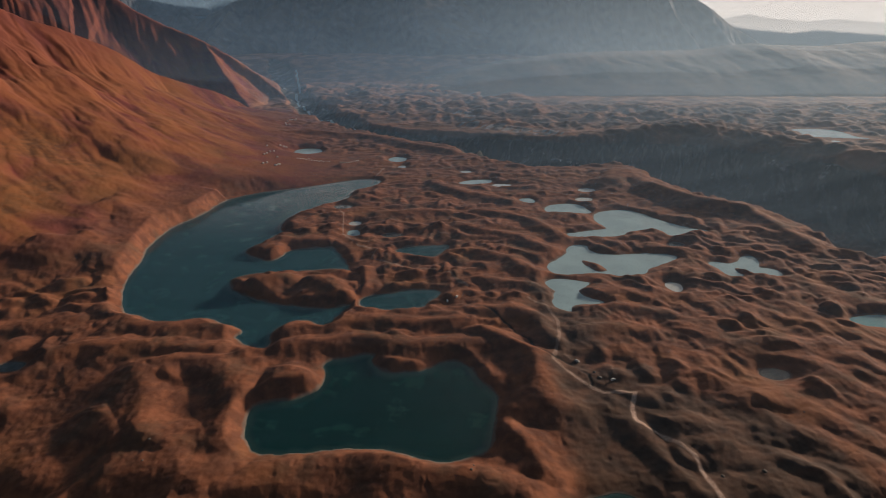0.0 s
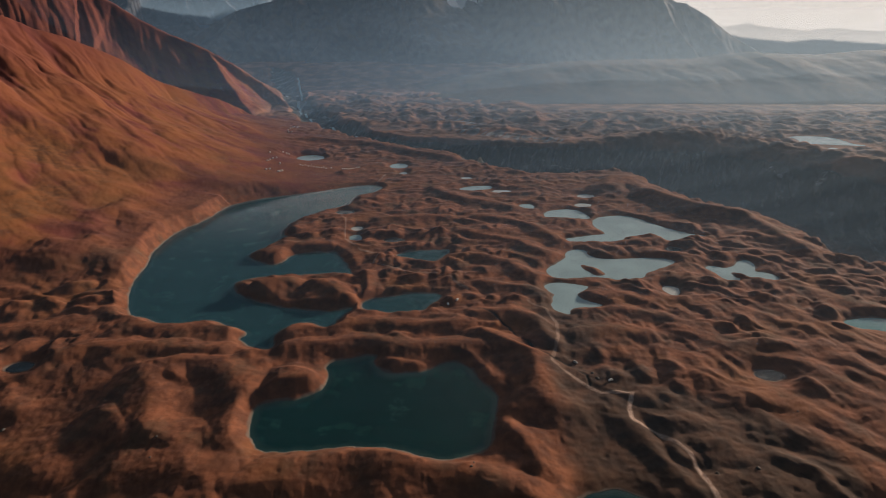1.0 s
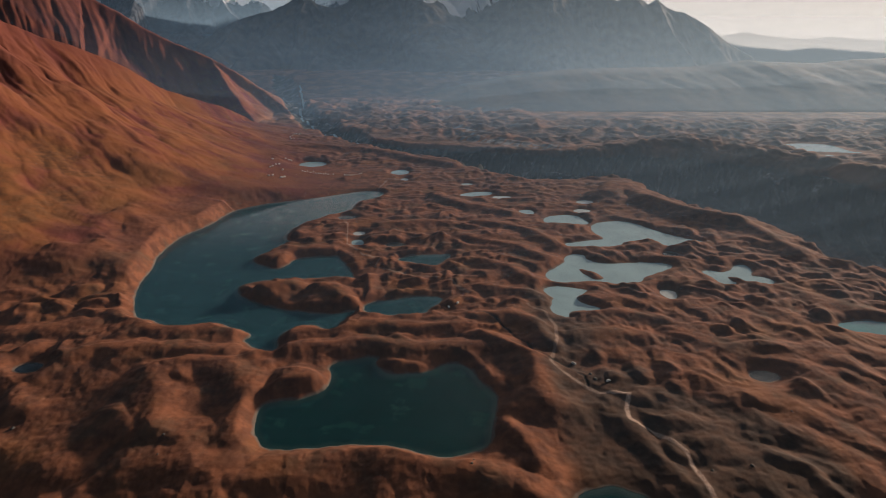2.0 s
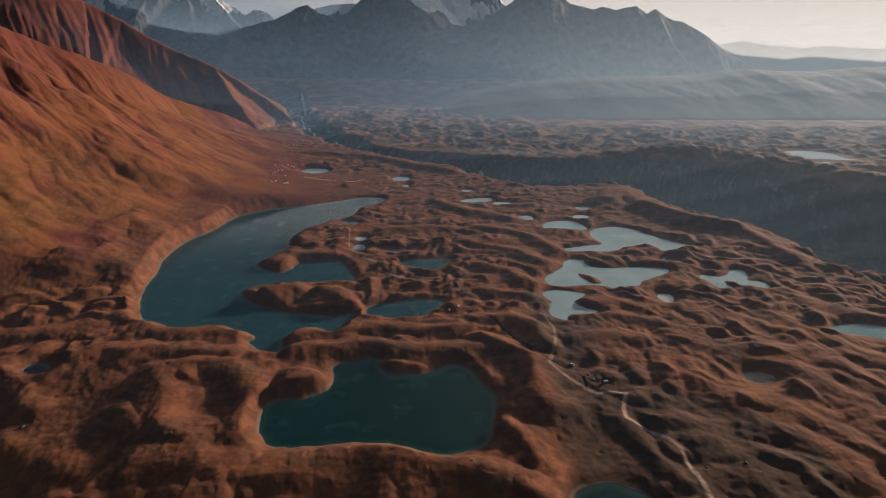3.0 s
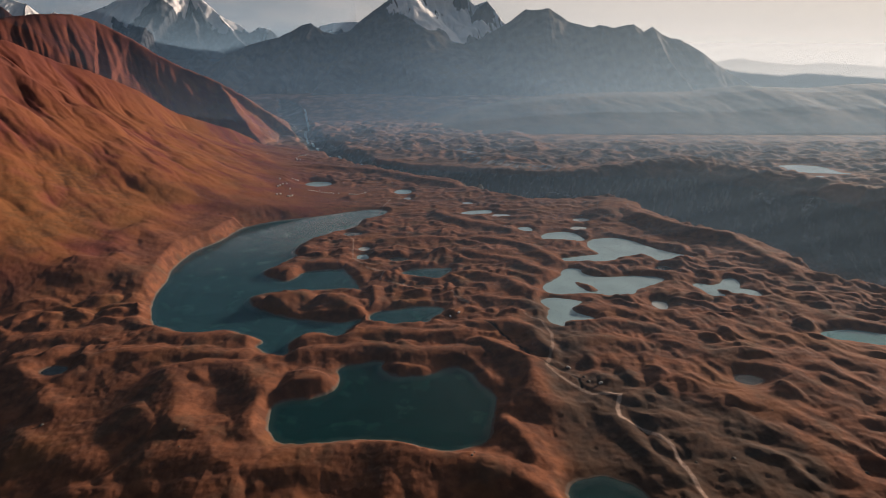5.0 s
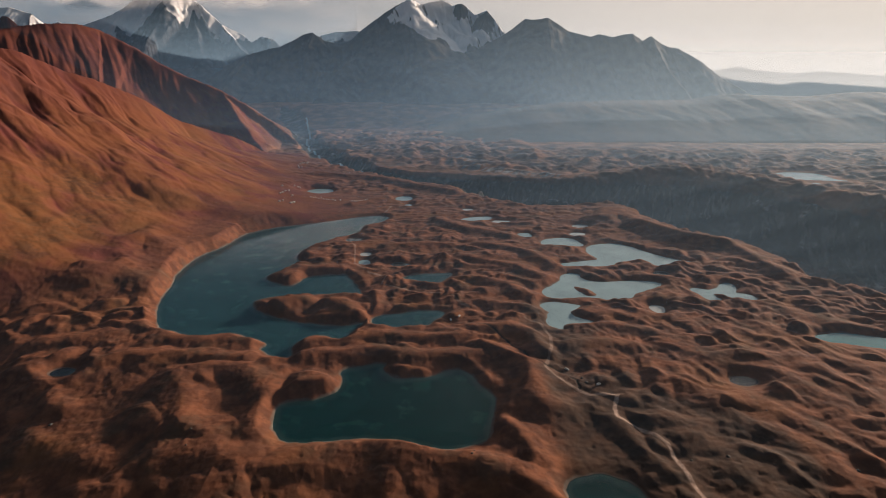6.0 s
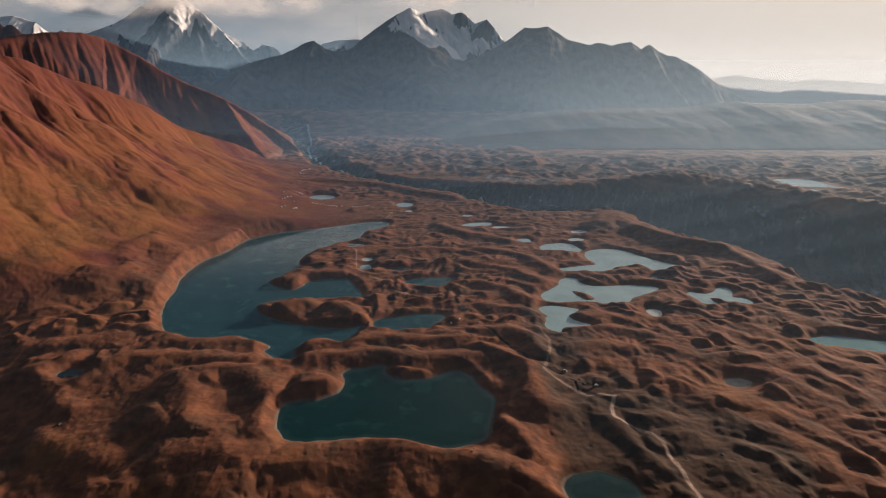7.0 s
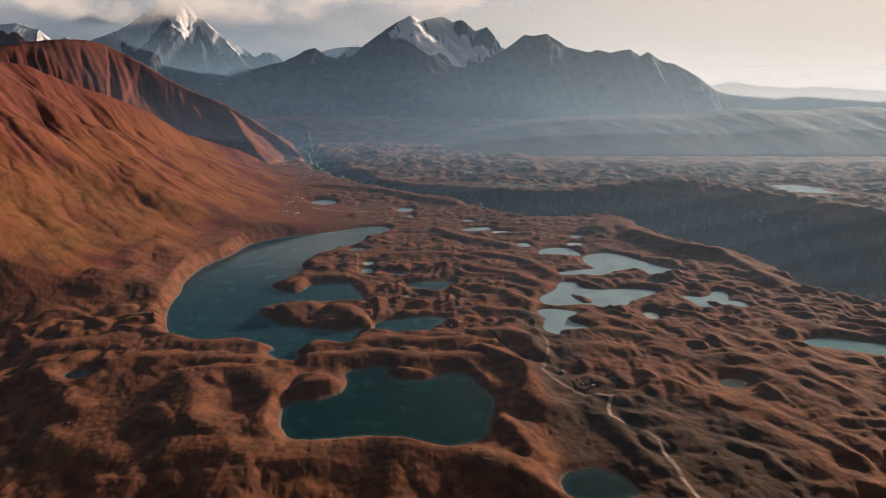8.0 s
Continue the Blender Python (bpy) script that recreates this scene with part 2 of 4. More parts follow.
# ---- noise and plan geometry ----
_perm = np.random.RandomState(7).permutation(512)
_grad = np.random.RandomState(9).rand(512) * 2 * math.pi
_gx, _gy = np.cos(_grad), np.sin(_grad)


def perlin(x, y):
    """Smooth noise, about -0.7 to 0.7."""
    xi, yi = np.floor(x).astype(np.int64), np.floor(y).astype(np.int64)
    xf, yf = x - xi, y - yi
    u, v = xf * xf * xf * (xf * (xf * 6 - 15) + 10), yf * yf * yf * (yf * (yf * 6 - 15) + 10)

    def corner(i, j):
        k = _perm[(_perm[(xi + i) & 511] + yi + j) & 511]
        return _gx[k] * (xf - i) + _gy[k] * (yf - j)

    a, b = corner(0, 0), corner(0, 1)
    a += u * (corner(1, 0) - a)
    b += u * (corner(1, 1) - b)
    return a + v * (b - a)


def sstep(v, lo, hi):
    t = np.clip((v - lo) / (hi - lo), 0, 1)
    return t * t * (3 - 2 * t)


def rounded(points, times=2):
    """Corner-cut a closed outline."""
    p = np.array(points, float)
    for _ in range(times):
        q = np.roll(p, -1, axis=0)
        p = np.stack((0.75 * p + 0.25 * q, 0.25 * p + 0.75 * q), axis=1).reshape(-1, 2)
    return p


def to_line(x, y, line, closed=False):
    """Distance to a line of points, and how far along it (0 to 1 each piece) the nearest place is."""
    pts = np.array(line, float)
    best, where = np.full(x.shape, 1e9), np.zeros(x.shape)
    for i in range(len(pts) - (0 if closed else 1)):
        (ax, ay), (bx, by) = pts[i][:2], pts[(i + 1) % len(pts)][:2]
        ex, ey = bx - ax, by - ay
        k = np.clip(((x - ax) * ex + (y - ay) * ey) / (ex * ex + ey * ey + 1e-9), 0, 1)
        d = (x - ax - k * ex) ** 2 + (y - ay - k * ey) ** 2
        near = d < best
        best[near] = d[near]
        where[near] = i + k[near]
    return np.sqrt(best), where


def to_shape(x, y, points):
    """Signed distance to a closed outline, negative inside."""
    d, _ = to_line(x, y, points, True)
    inside = np.zeros(x.shape, bool)
    for (ax, ay), (bx, by) in zip(points, np.roll(points, -1, axis=0)):
        if ay != by:
            inside ^= ((ay > y) != (by > y)) & (x < (bx - ax) * (y - ay) / (by - ay) + ax)
    return np.where(inside, -d, d)


def local(x, y, box, margin, fun, far=999.0):
    """fun over the places within a box and a margin, far elsewhere."""
    out = np.full(x.shape, far)
    m = (x > box[0] - margin) & (x < box[2] + margin) & (y > box[1] - margin) & (y < box[3] + margin)
    if m.any():
        out[m] = fun(x[m], y[m])
    return out


# shores of the lakes in the plan, metres
LONG_LAKE = [(-376, 518), (-407, 584), (-411, 629), (-430, 676), (-435, 764), (-410, 808), (-405, 867), (-398, 899), (-356, 941), (-282, 969), (-168, 1040), (-122, 1022), (-139, 978), (-177, 962), (-172, 900), (-215, 875), (-239, 838), (-264, 794), (-256, 738), (-199, 708), (-154, 675), (-133, 628), (-113, 586), (-103, 519), (-119, 490), (-123, 474), (-131, 466), (-145, 482), (-165, 482), (-177, 466), (-182, 454), (-177, 437), (-179, 427), (-200, 434), (-217, 447), (-211, 460), (-228, 470), (-244, 476), (-261, 487), (-280, 484), (-307, 476), (-328, 485), (-343, 494), (-357, 494)]
CAPE_SOUTH = [(-275, 574), (-252, 596), (-203, 602), (-168, 606), (-141, 612), (-99, 595), (-90, 527), (-119, 506), (-150, 507), (-198, 516), (-250, 542)]
CAPE_NORTH = [(-283, 661), (-261, 644), (-240, 631), (-227, 644), (-221, 670), (-192, 677), (-145, 680), (-152, 726), (-256, 738), (-262, 705), (-282, 679)]
TEAL_LAKE = [(-158, 306), (-165, 339), (-155, 349), (-127, 352), (-110, 365), (-108, 386), (-118, 404), (-91, 415), (-67, 419), (-70, 404), (-55, 388), (-18, 391), (-3, 404), (9, 409), (23, 401), (34, 381), (40, 367), (51, 358), (43, 329), (39, 307), (35, 293), (11, 283), (-5, 283), (-24, 289), (-48, 296), (-77, 296), (-110, 292), (-128, 290), (-143, 291)]
ISLE = [(187, 637), (203, 631), (219, 610), (214, 600), (199, 602)]
LAKES = [
    (LONG_LAKE, [CAPE_SOUTH, CAPE_NORTH]),
    (TEAL_LAKE, []),
    ([(-100, 522), (-91, 537), (-59, 543), (-41, 551), (-4, 550), (-2, 538), (-20, 520), (-23, 508), (-55, 502), (-91, 508)], []),
    ([(-71, 666), (-57, 680), (-26, 685), (7, 690), (8, 676), (-4, 660), (-12, 641), (-34, 649), (-56, 662)], []),
    ([(-151, 739), (-142, 749), (-132, 749), (-127, 723), (-145, 723)], []),
    ([(31, 1009), (63, 1028), (104, 1028), (98, 1001), (37, 992)], []),
    ([(137, 901), (166, 909), (168, 876), (148, 883)], []),
    ([(175, 836), (185, 866), (228, 877), (247, 866), (256, 833), (251, 821), (217, 827), (185, 823)], []),
    ([(260, 827), (304, 843), (332, 834), (357, 791), (391, 754), (423, 741), (390, 741), (355, 723), (347, 725), (343, 741), (323, 749), (287, 740), (276, 720), (230, 720), (189, 719), (189, 732), (216, 740), (242, 748), (263, 754), (251, 782), (250, 796)], []),
    ([(137, 619), (164, 646), (176, 661), (181, 683), (200, 690), (212, 683), (208, 668), (229, 652), (255, 655), (299, 659), (326, 651), (327, 642), (304, 626), (273, 610), (264, 591), (226, 587), (213, 594), (190, 598), (165, 591), (142, 596)], [ISLE]),
    ([(129, 574), (144, 583), (183, 571), (184, 566), (168, 552), (164, 542), (176, 527), (191, 521), (184, 516), (156, 516), (146, 506), (147, 499), (135, 503), (127, 513), (131, 536), (139, 547), (128, 560)], []),
    ([(357, 626), (372, 632), (385, 622), (405, 632), (418, 649), (432, 651), (435, 636), (419, 612), (438, 611), (443, 592), (432, 586), (407, 590), (400, 607), (387, 612), (385, 595), (392, 592), (385, 584), (368, 586), (366, 610)], []),
    ([(444, 482), (465, 490), (494, 493), (509, 486), (538, 477), (582, 467), (554, 436), (517, 452), (496, 458), (471, 466), (454, 470)], []),
    ([(94, 247), (104, 253), (126, 256), (134, 252), (144, 245), (150, 237), (152, 227), (122, 217), (96, 222), (89, 234)], []),
    ([(1047, 1560), (1104, 1579), (1181, 1560), (1184, 1514), (1174, 1453), (1206, 1429), (1145, 1437), (1090, 1453), (1029, 1461), (1065, 1532)], []),
]
PONDS = [  # x, y, half width, half depth
    (-143, 777, 9, 9), (-178, 858, 14, 10), (-341, 1281, 35, 34), (-108, 1200, 21, 24), (-92, 1131, 8, 11), (118, 988, 19, 9),
    (51, 1090, 12, 8), (280, 955, 17, 12), (261, 898, 15, 11), (286, 558, 10, 12), (309, 387, 13, 8), (862, 1540, 16, 9),
    (1076, 1396, 10, 8), (1051, 1274, 15, 7), (-412, 399, 12, 8), (342, 689, 11, 7), (-80, 726, 14, 7),
]
GORGE = [(-1150, 3400), (-850, 2700), (-604, 1996), (-416, 1709), (-262, 1526), (-148, 1439), (17, 1324), (86, 1195), (211, 1101), (414, 1139), (425, 1038), (445, 933), (541, 878), (556, 729), (575, 647), (640, 571), (800, 430),
         (1600, 560), (1250, 800), (1030, 980), (940, 1130), (880, 1260), (800, 1370), (670, 1440), (485, 1440), (352, 1441), (19, 1527), (-161, 1574), (-274, 1733), (-536, 2248), (-700, 2700), (-950, 3400)]
TRACK = [(196, 200), (189, 236), (188, 262), (186, 284), (178, 300), (156, 322), (159, 338), (167, 355), (141, 357), (127, 368), (110, 392), (105, 402), (119, 440), (125, 478), (118, 506), (100, 523)]
BROOK = [(41, 498), (58, 484), (71, 464), (76, 449), (87, 440), (93, 417), (104, 408), (122, 396), (128, 386), (133, 381), (133, 367)]
TRAIL = [(30, 552), (8, 586), (-40, 601), (-74, 624), (-98, 634), (-90, 666), (-122, 677), (-154, 726), (-167, 809), (-199, 875), (-173, 949), (-149, 991), (-130, 1100)]
CLIFF = [(60, 1860), (110, 1780), (60, 1650), (130, 1590), (211, 1560), (320, 1480)]
RIM = [(480, 1390), (552, 1440), (701, 1500), (800, 1440), (880, 1330), (950, 1200), (1020, 1080), (1100, 980), (1300, 820)]
SPUR = [(-1500, 800, 520), (-1260, 1130, 440), (-1191, 1250, 392), (-1176, 1320, 357), (-1129, 1370, 341), (-1087, 1410, 312), (-1008, 1500, 264), (-947, 1560, 219), (-873, 1640, 142), (-748, 1740, 83), (-699, 1790, 46), (-640, 1800, 5)]
RIDGE = [(-2300, 1700, 440), (-1812, 1950, 432), (-1747, 2030, 445), (-1702, 2090, 462), (-1651, 2150, 481), (-1561, 2260, 490), (-1499, 2310, 471), (-1373, 2330, 401), (-1257, 2330, 329), (-1162, 2330, 280), (-1010, 2320, 218), (-905, 2300, 169), (-801, 2280, 108), (-720, 2250, 52), (-646, 2200, 3)]
RIB = [(-1010, 2320, 212), (-860, 2130, 105), (-706, 1930, 8)]
BACK_RIDGE = [(-2903, 2900, 590), (-2440, 2900, 581), (-2317, 2850, 565), (-2193, 2800, 513), (-2031, 2750, 404)]
SWELLS = []  # crest from x, y to x, y, half width, height
SWELLS += [(-38, 272, -48, 240, 15, 9), (-48, 240, -40, 205, 15, 8), (-190, 262, -176, 232, 20, 9), (-270, 250, -276, 222, 17, 9), (-395, 352, -368, 344, 9, 7)]
SWELLS += [(-150, 254, -112, 260, 19, 9), (-112, 260, -88, 266, 20, 10), (-88, 266, -52, 272, 22, 11), (-52, 272, -25, 264, 22, 11), (-25, 264, 3, 256, 20, 10), (3, 256, 30, 254, 18, 10), (30, 254, 53, 248, 18, 11), (53, 248, 71, 232, 17, 12), (71, 232, 86, 210, 17, 12), (13, 266, 33, 245, 10, 9), (33, 245, 56, 224, 10, 9), (45, 323, 54, 312, 11, 9), (54, 312, 65, 290, 11, 9), (65, 290, 72, 274, 11, 9)]
SWELLS += [(44, 446, 81, 401, 15, 12), (81, 401, 88, 357, 15, 12), (88, 357, 101, 328, 15, 12), (-165, 262, -140, 240, 12, 7), (-148, 367, -136, 370, 15, 13), (-136, 370, -115, 367, 15, 13), (-281, 385, -262, 344, 20, 10), (-262, 344, -234, 308, 19, 10), (-234, 308, -207, 292, 16, 8), (-277, 392, -252, 403, 17, 10), (-252, 403, -213, 394, 17, 10), (-210, 390, -182, 353, 17, 10), (-182, 353, -172, 312, 16, 9), (-242, 267, -208, 269, 22, 10), (-208, 269, -172, 264, 22, 10)]
SWELLS += [(-198, 246, -165, 246, 22, 9), (-285, 238, -264, 241, 18, 10), (-156, 276, -140, 255, 8, 6), (-465, 403, -430, 403, 16, 9), (-430, 403, -403, 398, 16, 9), (-402, 359, -368, 346, 10, 9), (-393, 401, -346, 421, 15, 10), (-346, 421, -282, 426, 15, 10), (-282, 426, -218, 419, 15, 10), (-293, 327, -262, 311, 12, 8), (-506, 451, -450, 454, 13, 7), (-450, 454, -399, 465, 13, 7), (-387, 490, -316, 457, 14, 8), (-316, 457, -255, 466, 14, 8), (-255, 466, -214, 451, 14, 8)]
SWELLS += [(-359, 401, -280, 362, 10, 3), (-373, 301, -306, 274, 18, 7), (-261, 261, -225, 244, 14, 8), (-172, 450, -142, 460, 15, 9), (-142, 460, -99, 473, 15, 9), (-99, 473, -46, 473, 14, 9), (-46, 473, 26, 470, 14, 9), (-158, 420, -93, 436, 15, 9), (-93, 436, -18, 424, 15, 9), (-18, 424, 36, 424, 15, 9), (-59, 398, -21, 396, 9, 6), (-228, 552, -204, 556, 18, 16), (-262, 566, -240, 566, 11, 6), (-158, 552, -126, 532, 16, 13), (-126, 536, -108, 522, 13, 12)]
SWELLS += [(-268, 644, -241, 666, 13, 8), (-241, 666, -229, 653, 13, 8), (-231, 692, -168, 692, 11, 7), (34, 491, 79, 499, 13, 10), (79, 499, 103, 478, 13, 10), (103, 478, 106, 435, 13, 10), (-110, 596, -92, 543, 12, 9), (153, 313, 162, 284, 8, 6), (162, 284, 170, 252, 8, 6), (156, 354, 188, 341, 8, 4), (241, 406, 253, 357, 13, 9), (253, 357, 265, 312, 13, 9), (254, 466, 285, 435, 13, 8), (285, 435, 319, 407, 13, 8), (305, 415, 351, 394, 14, 10)]
SWELLS += [(351, 394, 365, 356, 14, 10), (291, 348, 314, 320, 14, 9), (314, 320, 331, 288, 14, 9), (361, 428, 398, 396, 14, 9), (398, 396, 414, 358, 14, 9), (214, 297, 233, 271, 12, 7), (233, 271, 232, 242, 12, 7), (147, 454, 216, 451, 13, 7), (186, 540, 252, 532, 12, 7), (293, 302, 305, 266, 15, 9), (305, 266, 316, 240, 15, 9), (262, 540, 320, 509, 12, 7), (320, 509, 360, 481, 12, 7), (180, 503, 243, 489, 12, 6), (243, 489, 282, 456, 12, 6)]
SWELLS += [(291, 714, 331, 721, 9, 6), (294, 668, 361, 647, 10, 5), (272, 585, 326, 604, 10, 6), (389, 508, 415, 454, 13, 8), (415, 454, 443, 408, 13, 8), (427, 573, 467, 531, 14, 8), (467, 531, 523, 487, 14, 8), (341, 990, 384, 1050, 38, 15), (384, 1050, 398, 954, 36, 14), (392, 950, 439, 873, 22, 18), (439, 873, 503, 812, 22, 18), (510, 822, 528, 689, 22, 12), (-506, 612, -487, 632, 27, 12), (-487, 632, -440, 615, 24, 10), (-525, 709, -519, 763, 22, 9)]
SWELLS += [(-519, 763, -475, 735, 22, 9), (-224, 1111, -154, 1197, 12, 7), (-23, 985, 46, 924, 16, 9), (46, 924, 118, 868, 16, 9), (51, 648, 89, 616, 14, 9), (89, 616, 123, 579, 14, 9), (53, 571, 104, 554, 13, 8), (-110, 804, -50, 820, 14, 8), (-50, 820, 11, 811, 14, 8), (-388, 1469, -233, 1452, 22, 12), (-233, 1452, -108, 1347, 22, 12), (-108, 1347, 16, 1255, 20, 12), (62, 818, 146, 773, 15, 9), (146, 773, 176, 706, 15, 9), (38, 747, 118, 708, 13, 8)]
SWELLS += [(118, 708, 152, 650, 13, 8)]

HOLLOWS = [(-217, 334, 22), (309, 387, 17), (-412, 399, 16), (-75, 246, 32), (8, 240, 20), (118, 292, 34), (-330, 350, 34)]  # x, y, radius


def lake_distance(x, y, margin=70.0, lakes=LAKES, ponds=PONDS):
    s = np.full(x.shape, 999.0)
    for outline, lands in lakes:
        pts = rounded(outline)
        box = (*pts.min(axis=0), *pts.max(axis=0))

        def one(px, py):
            d = to_shape(px, py, pts)
            for land in lands:
                d = np.maximum(d, -to_shape(px, py, rounded(land)))
            return d

        s = np.minimum(s, local(x, y, box, margin, one))
    for cx, cy, a, b in ponds:
        s = np.minimum(s, local(x, y, (cx - a, cy - b, cx + a, cy + b), margin, lambda px, py: (np.hypot((px - cx) / a, (py - cy) / b) - 1) * min(a, b)))
    return s + perlin(x / 14, y / 14) * 2.2 + perlin(x / 5, y / 5) * 0.8


def crest(x, y, line, slope, bow=0.0):
    d, k = to_line(x, y, line)
    z = np.interp(k, np.arange(len(line)), [p[2] for p in line])
    return z - slope * d + bow * d * d, d


def mound_noise(x, y):
    return np.sqrt(perlin(x, y) ** 2 + 0.012) - 0.11


def domes(x, y, cell, seed):
    """Rounded knolls scattered one to a cell, with creases where they meet."""
    ix, iy = np.floor(x / cell), np.floor(y / cell)
    z = np.zeros(x.shape)
    for ox in (-1, 0, 1):
        for oy in (-1, 0, 1):
            cx, cy = ix + ox, iy + oy
            a, b, c = (np.abs(np.sin(cx * p + cy * q + seed) * 43758.5453) % 1.0 for p, q in ((12.9898, 78.233), (39.346, 11.135), (73.156, 52.235)))
            r = cell * (0.42 + 0.40 * c)
            d = np.hypot(x - (cx + 0.15 + 0.7 * a) * cell, (y - (cy + 0.15 + 0.7 * b) * cell) * 1.15) / r
            z = np.maximum(z, (0.35 + 0.65 * c) * np.clip(1 - d * d, 0, 1) ** 1.15)
    return z


def heights(x, y):
    """Height of the ground over the plan, with masks for its cover."""
    s = lake_distance(x, y)
    # hummocky moraine: rounded mounds, drawn out along the old ice margin
    wx = x + 20 * perlin(x / 75 + 3, y / 75) + 6 * perlin(x / 26, y / 26 + 9)
    wy = y + 20 * perlin(x / 75, y / 75 + 17) + 6 * perlin(x / 26 + 31, y / 26)
    near = 1 - sstep(y, 1300, 2100)
    left, right = 1 - sstep(x, -230, -60), sstep(x, 60, 230) * (1 - sstep(y, 700, 1000))
    bumps, crowd = np.zeros(x.shape), 0.42 + 0.58 * sstep(y, 370, 470)
    knead = 1 + 0.62 * perlin(x / 34 + 5, y / 30) + 0.16 * perlin(x / 11, y / 10 + 3)
    for share, turn, off in ((left, 17, 0.0), (1 - left - right, 2, 40.0), (right, -40, 80.0)):
        c, q = math.cos(radians(turn)), math.sin(radians(turn))
        u, v = wx * c + wy * q, -wx * q + wy * c
        bumps += share * (24 * mound_noise(u / 66 + off, v / 52) * (1 - 0.25 * crowd) + 17 * mound_noise(u / 34 + off, v / 27 + 9) + (1.5 + 5.0 * crowd) * mound_noise(u / 17, v / 14 + off) + 1.3 * crowd * mound_noise(u / 8.5 + off, v / 7.5))
    bumps += 5 * perlin(x / 230 + 2, y / 230)
    front = (y < 640) & (y > 190)
    fx, fy = (x + wx)[front] / 2, (y + wy)[front] / 2
    knoll = np.zeros(x.shape)
    knoll[front] = (6.0 * domes(fx, fy, 34.0, 1.0) + 2.4 * domes(fx, fy, 17.0, 5.0) + 0.5 * domes(fx, fy, 8.0, 9.0) - 2.6) * (1 - sstep(y[front], 500, 640)) * (1 - 0.45 * right[front])
    bumps += knoll
    bumps *= 0.82 + 0.18 * np.maximum(sstep(y, 345, 425), 0.6 * sstep(x, 140, 220))
    fine = 0.5 * perlin(x / 6.1, y / 5.7) + 0.16 * perlin(x / 2.6, y / 2.5) - 2.4 * np.clip(perlin(x / 8 + 9, y / 7.2) - 0.33, 0, 1)
    swell, hold = np.zeros(x.shape), np.zeros(x.shape)
    for ax, ay, bx, by, w, h in SWELLS:
        h = h * (0.62 if ax > 180 and ay < 600 else 1.0)
        box = (min(ax, bx), min(ay, by), max(ax, bx), max(ay, by))
        dd = local(0.2 * x + 0.8 * wx, 0.2 * y + 0.8 * wy, box, 4.5 * w, lambda px, py: to_line(px, py, [(ax, ay), (bx, by)])[0]) * knead
        swell = np.maximum(swell, 1.08 * h * np.exp(-(dd / (1.3 * w)) ** 2))
        hold = np.maximum(hold, np.exp(-(dd / (1.9 * w)) ** 2))
    bumps = bumps * (1 - 0.36 * hold) * (1 - 0.4 * (1 - sstep(x, -330, -220)) * (1 - sstep(y, 330, 430)))
    for cx, cy, r in HOLLOWS:
        dip = np.exp(-((x - cx) ** 2 + (y - cy) ** 2) / (r * r))
        bumps, swell = bumps * (1 - 0.95 * dip) - 6 * dip, swell * (1 - 0.8 * dip)
    foot = np.interp(y, [-700, 0, 300, 500, 600, 680, 764, 884, 950, 1160, 1360, 1525, 1920, 3000, 5000], [-1300, -1000, -850, -620, -480, -445, -442, -420, -380, -405, -475, -520, -700, -1500, -2600])
    d = (foot - x) * 0.92 + 34 * perlin(x / 170, y / 170 + 40) + 10 * perlin(x / 50, y / 50 + 40)
    soft = 70 * np.log1p(np.exp(np.clip(d / 70, -20, 20)))
    up = np.where(d < 400, 0.34 * soft + 0.00022 * soft ** 2, 171 + 0.54 * (d - 400))
    up = np.minimum(up, 560)
    spur, ds = crest(x, y, SPUR, 0.62)
    rx, ry = x + 20 * perlin(x / 190 + 2, y / 190) + 5 * perlin(x / 55, y / 55 + 6), y + 20 * perlin(x / 190, y / 190 + 9) + 5 * perlin(x / 55 + 8, y / 55)
    ridge, dr = crest(rx, ry, RIDGE, 0.88, 0.00012)
    ridge = np.maximum(ridge, crest(rx, ry, RIB, 0.6)[0])
    ridge = np.maximum(ridge, crest(x, y, BACK_RIDGE, 0.7)[0])
    beyond = np.interp(x, [p[0] for p in SPUR], [p[1] for p in SPUR])
    cap = spur + 900 * (y < beyond)
    hillz = np.maximum(np.minimum(np.maximum(up, 0), np.maximum(cap, 0)), np.maximum(spur, ridge))
    hillz = np.maximum(hillz, 0) * sstep(s, -1, np.where(y > 900, 48, 18))
    fan = 0.034 * np.clip(d + 190, 0, 230) * sstep(y, 900, 1000) * sstep(s, 0, 45)
    hillz = hillz + fan
    hill = np.maximum(sstep(hillz, 3, 45) * sstep(d, -190, -40), sstep(d, -200, -60) * sstep(y, 900, 1000))
    # scrub cover, spread wider to darken the slope that turns from the sun
    scrub_shade = sstep(d, 40, 150) * (1 - sstep(d, 520, 820)) * (1 - sstep(y, 820, 1080)) * sstep(perlin(x / 130 + 6, y / 130) + 0.6 * perlin(x / 40, y / 40 + 2), -0.35, 0.25)
    # gullies that run down the slopes
    on_ridge = sstep(ridge - np.maximum(np.minimum(up, cap), spur), -20, 30)
    wob2 = 30 * perlin(x / 330 + 4, y / 330) + 15 * perlin(x / 110, y / 110 + 8) + 7 * perlin(x / 38 + 2, y / 38)
    run = (1 - on_ridge) * (y * 0.82 + x * 0.57 + wob2) + on_ridge * (x * 0.8 + 0.6 * y + 0.5 * wob2)
    down = (1 - on_ridge) * (x * 0.82 - y * 0.57) + on_ridge * (0.8 * y - 0.6 * x)
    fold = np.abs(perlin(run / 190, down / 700))
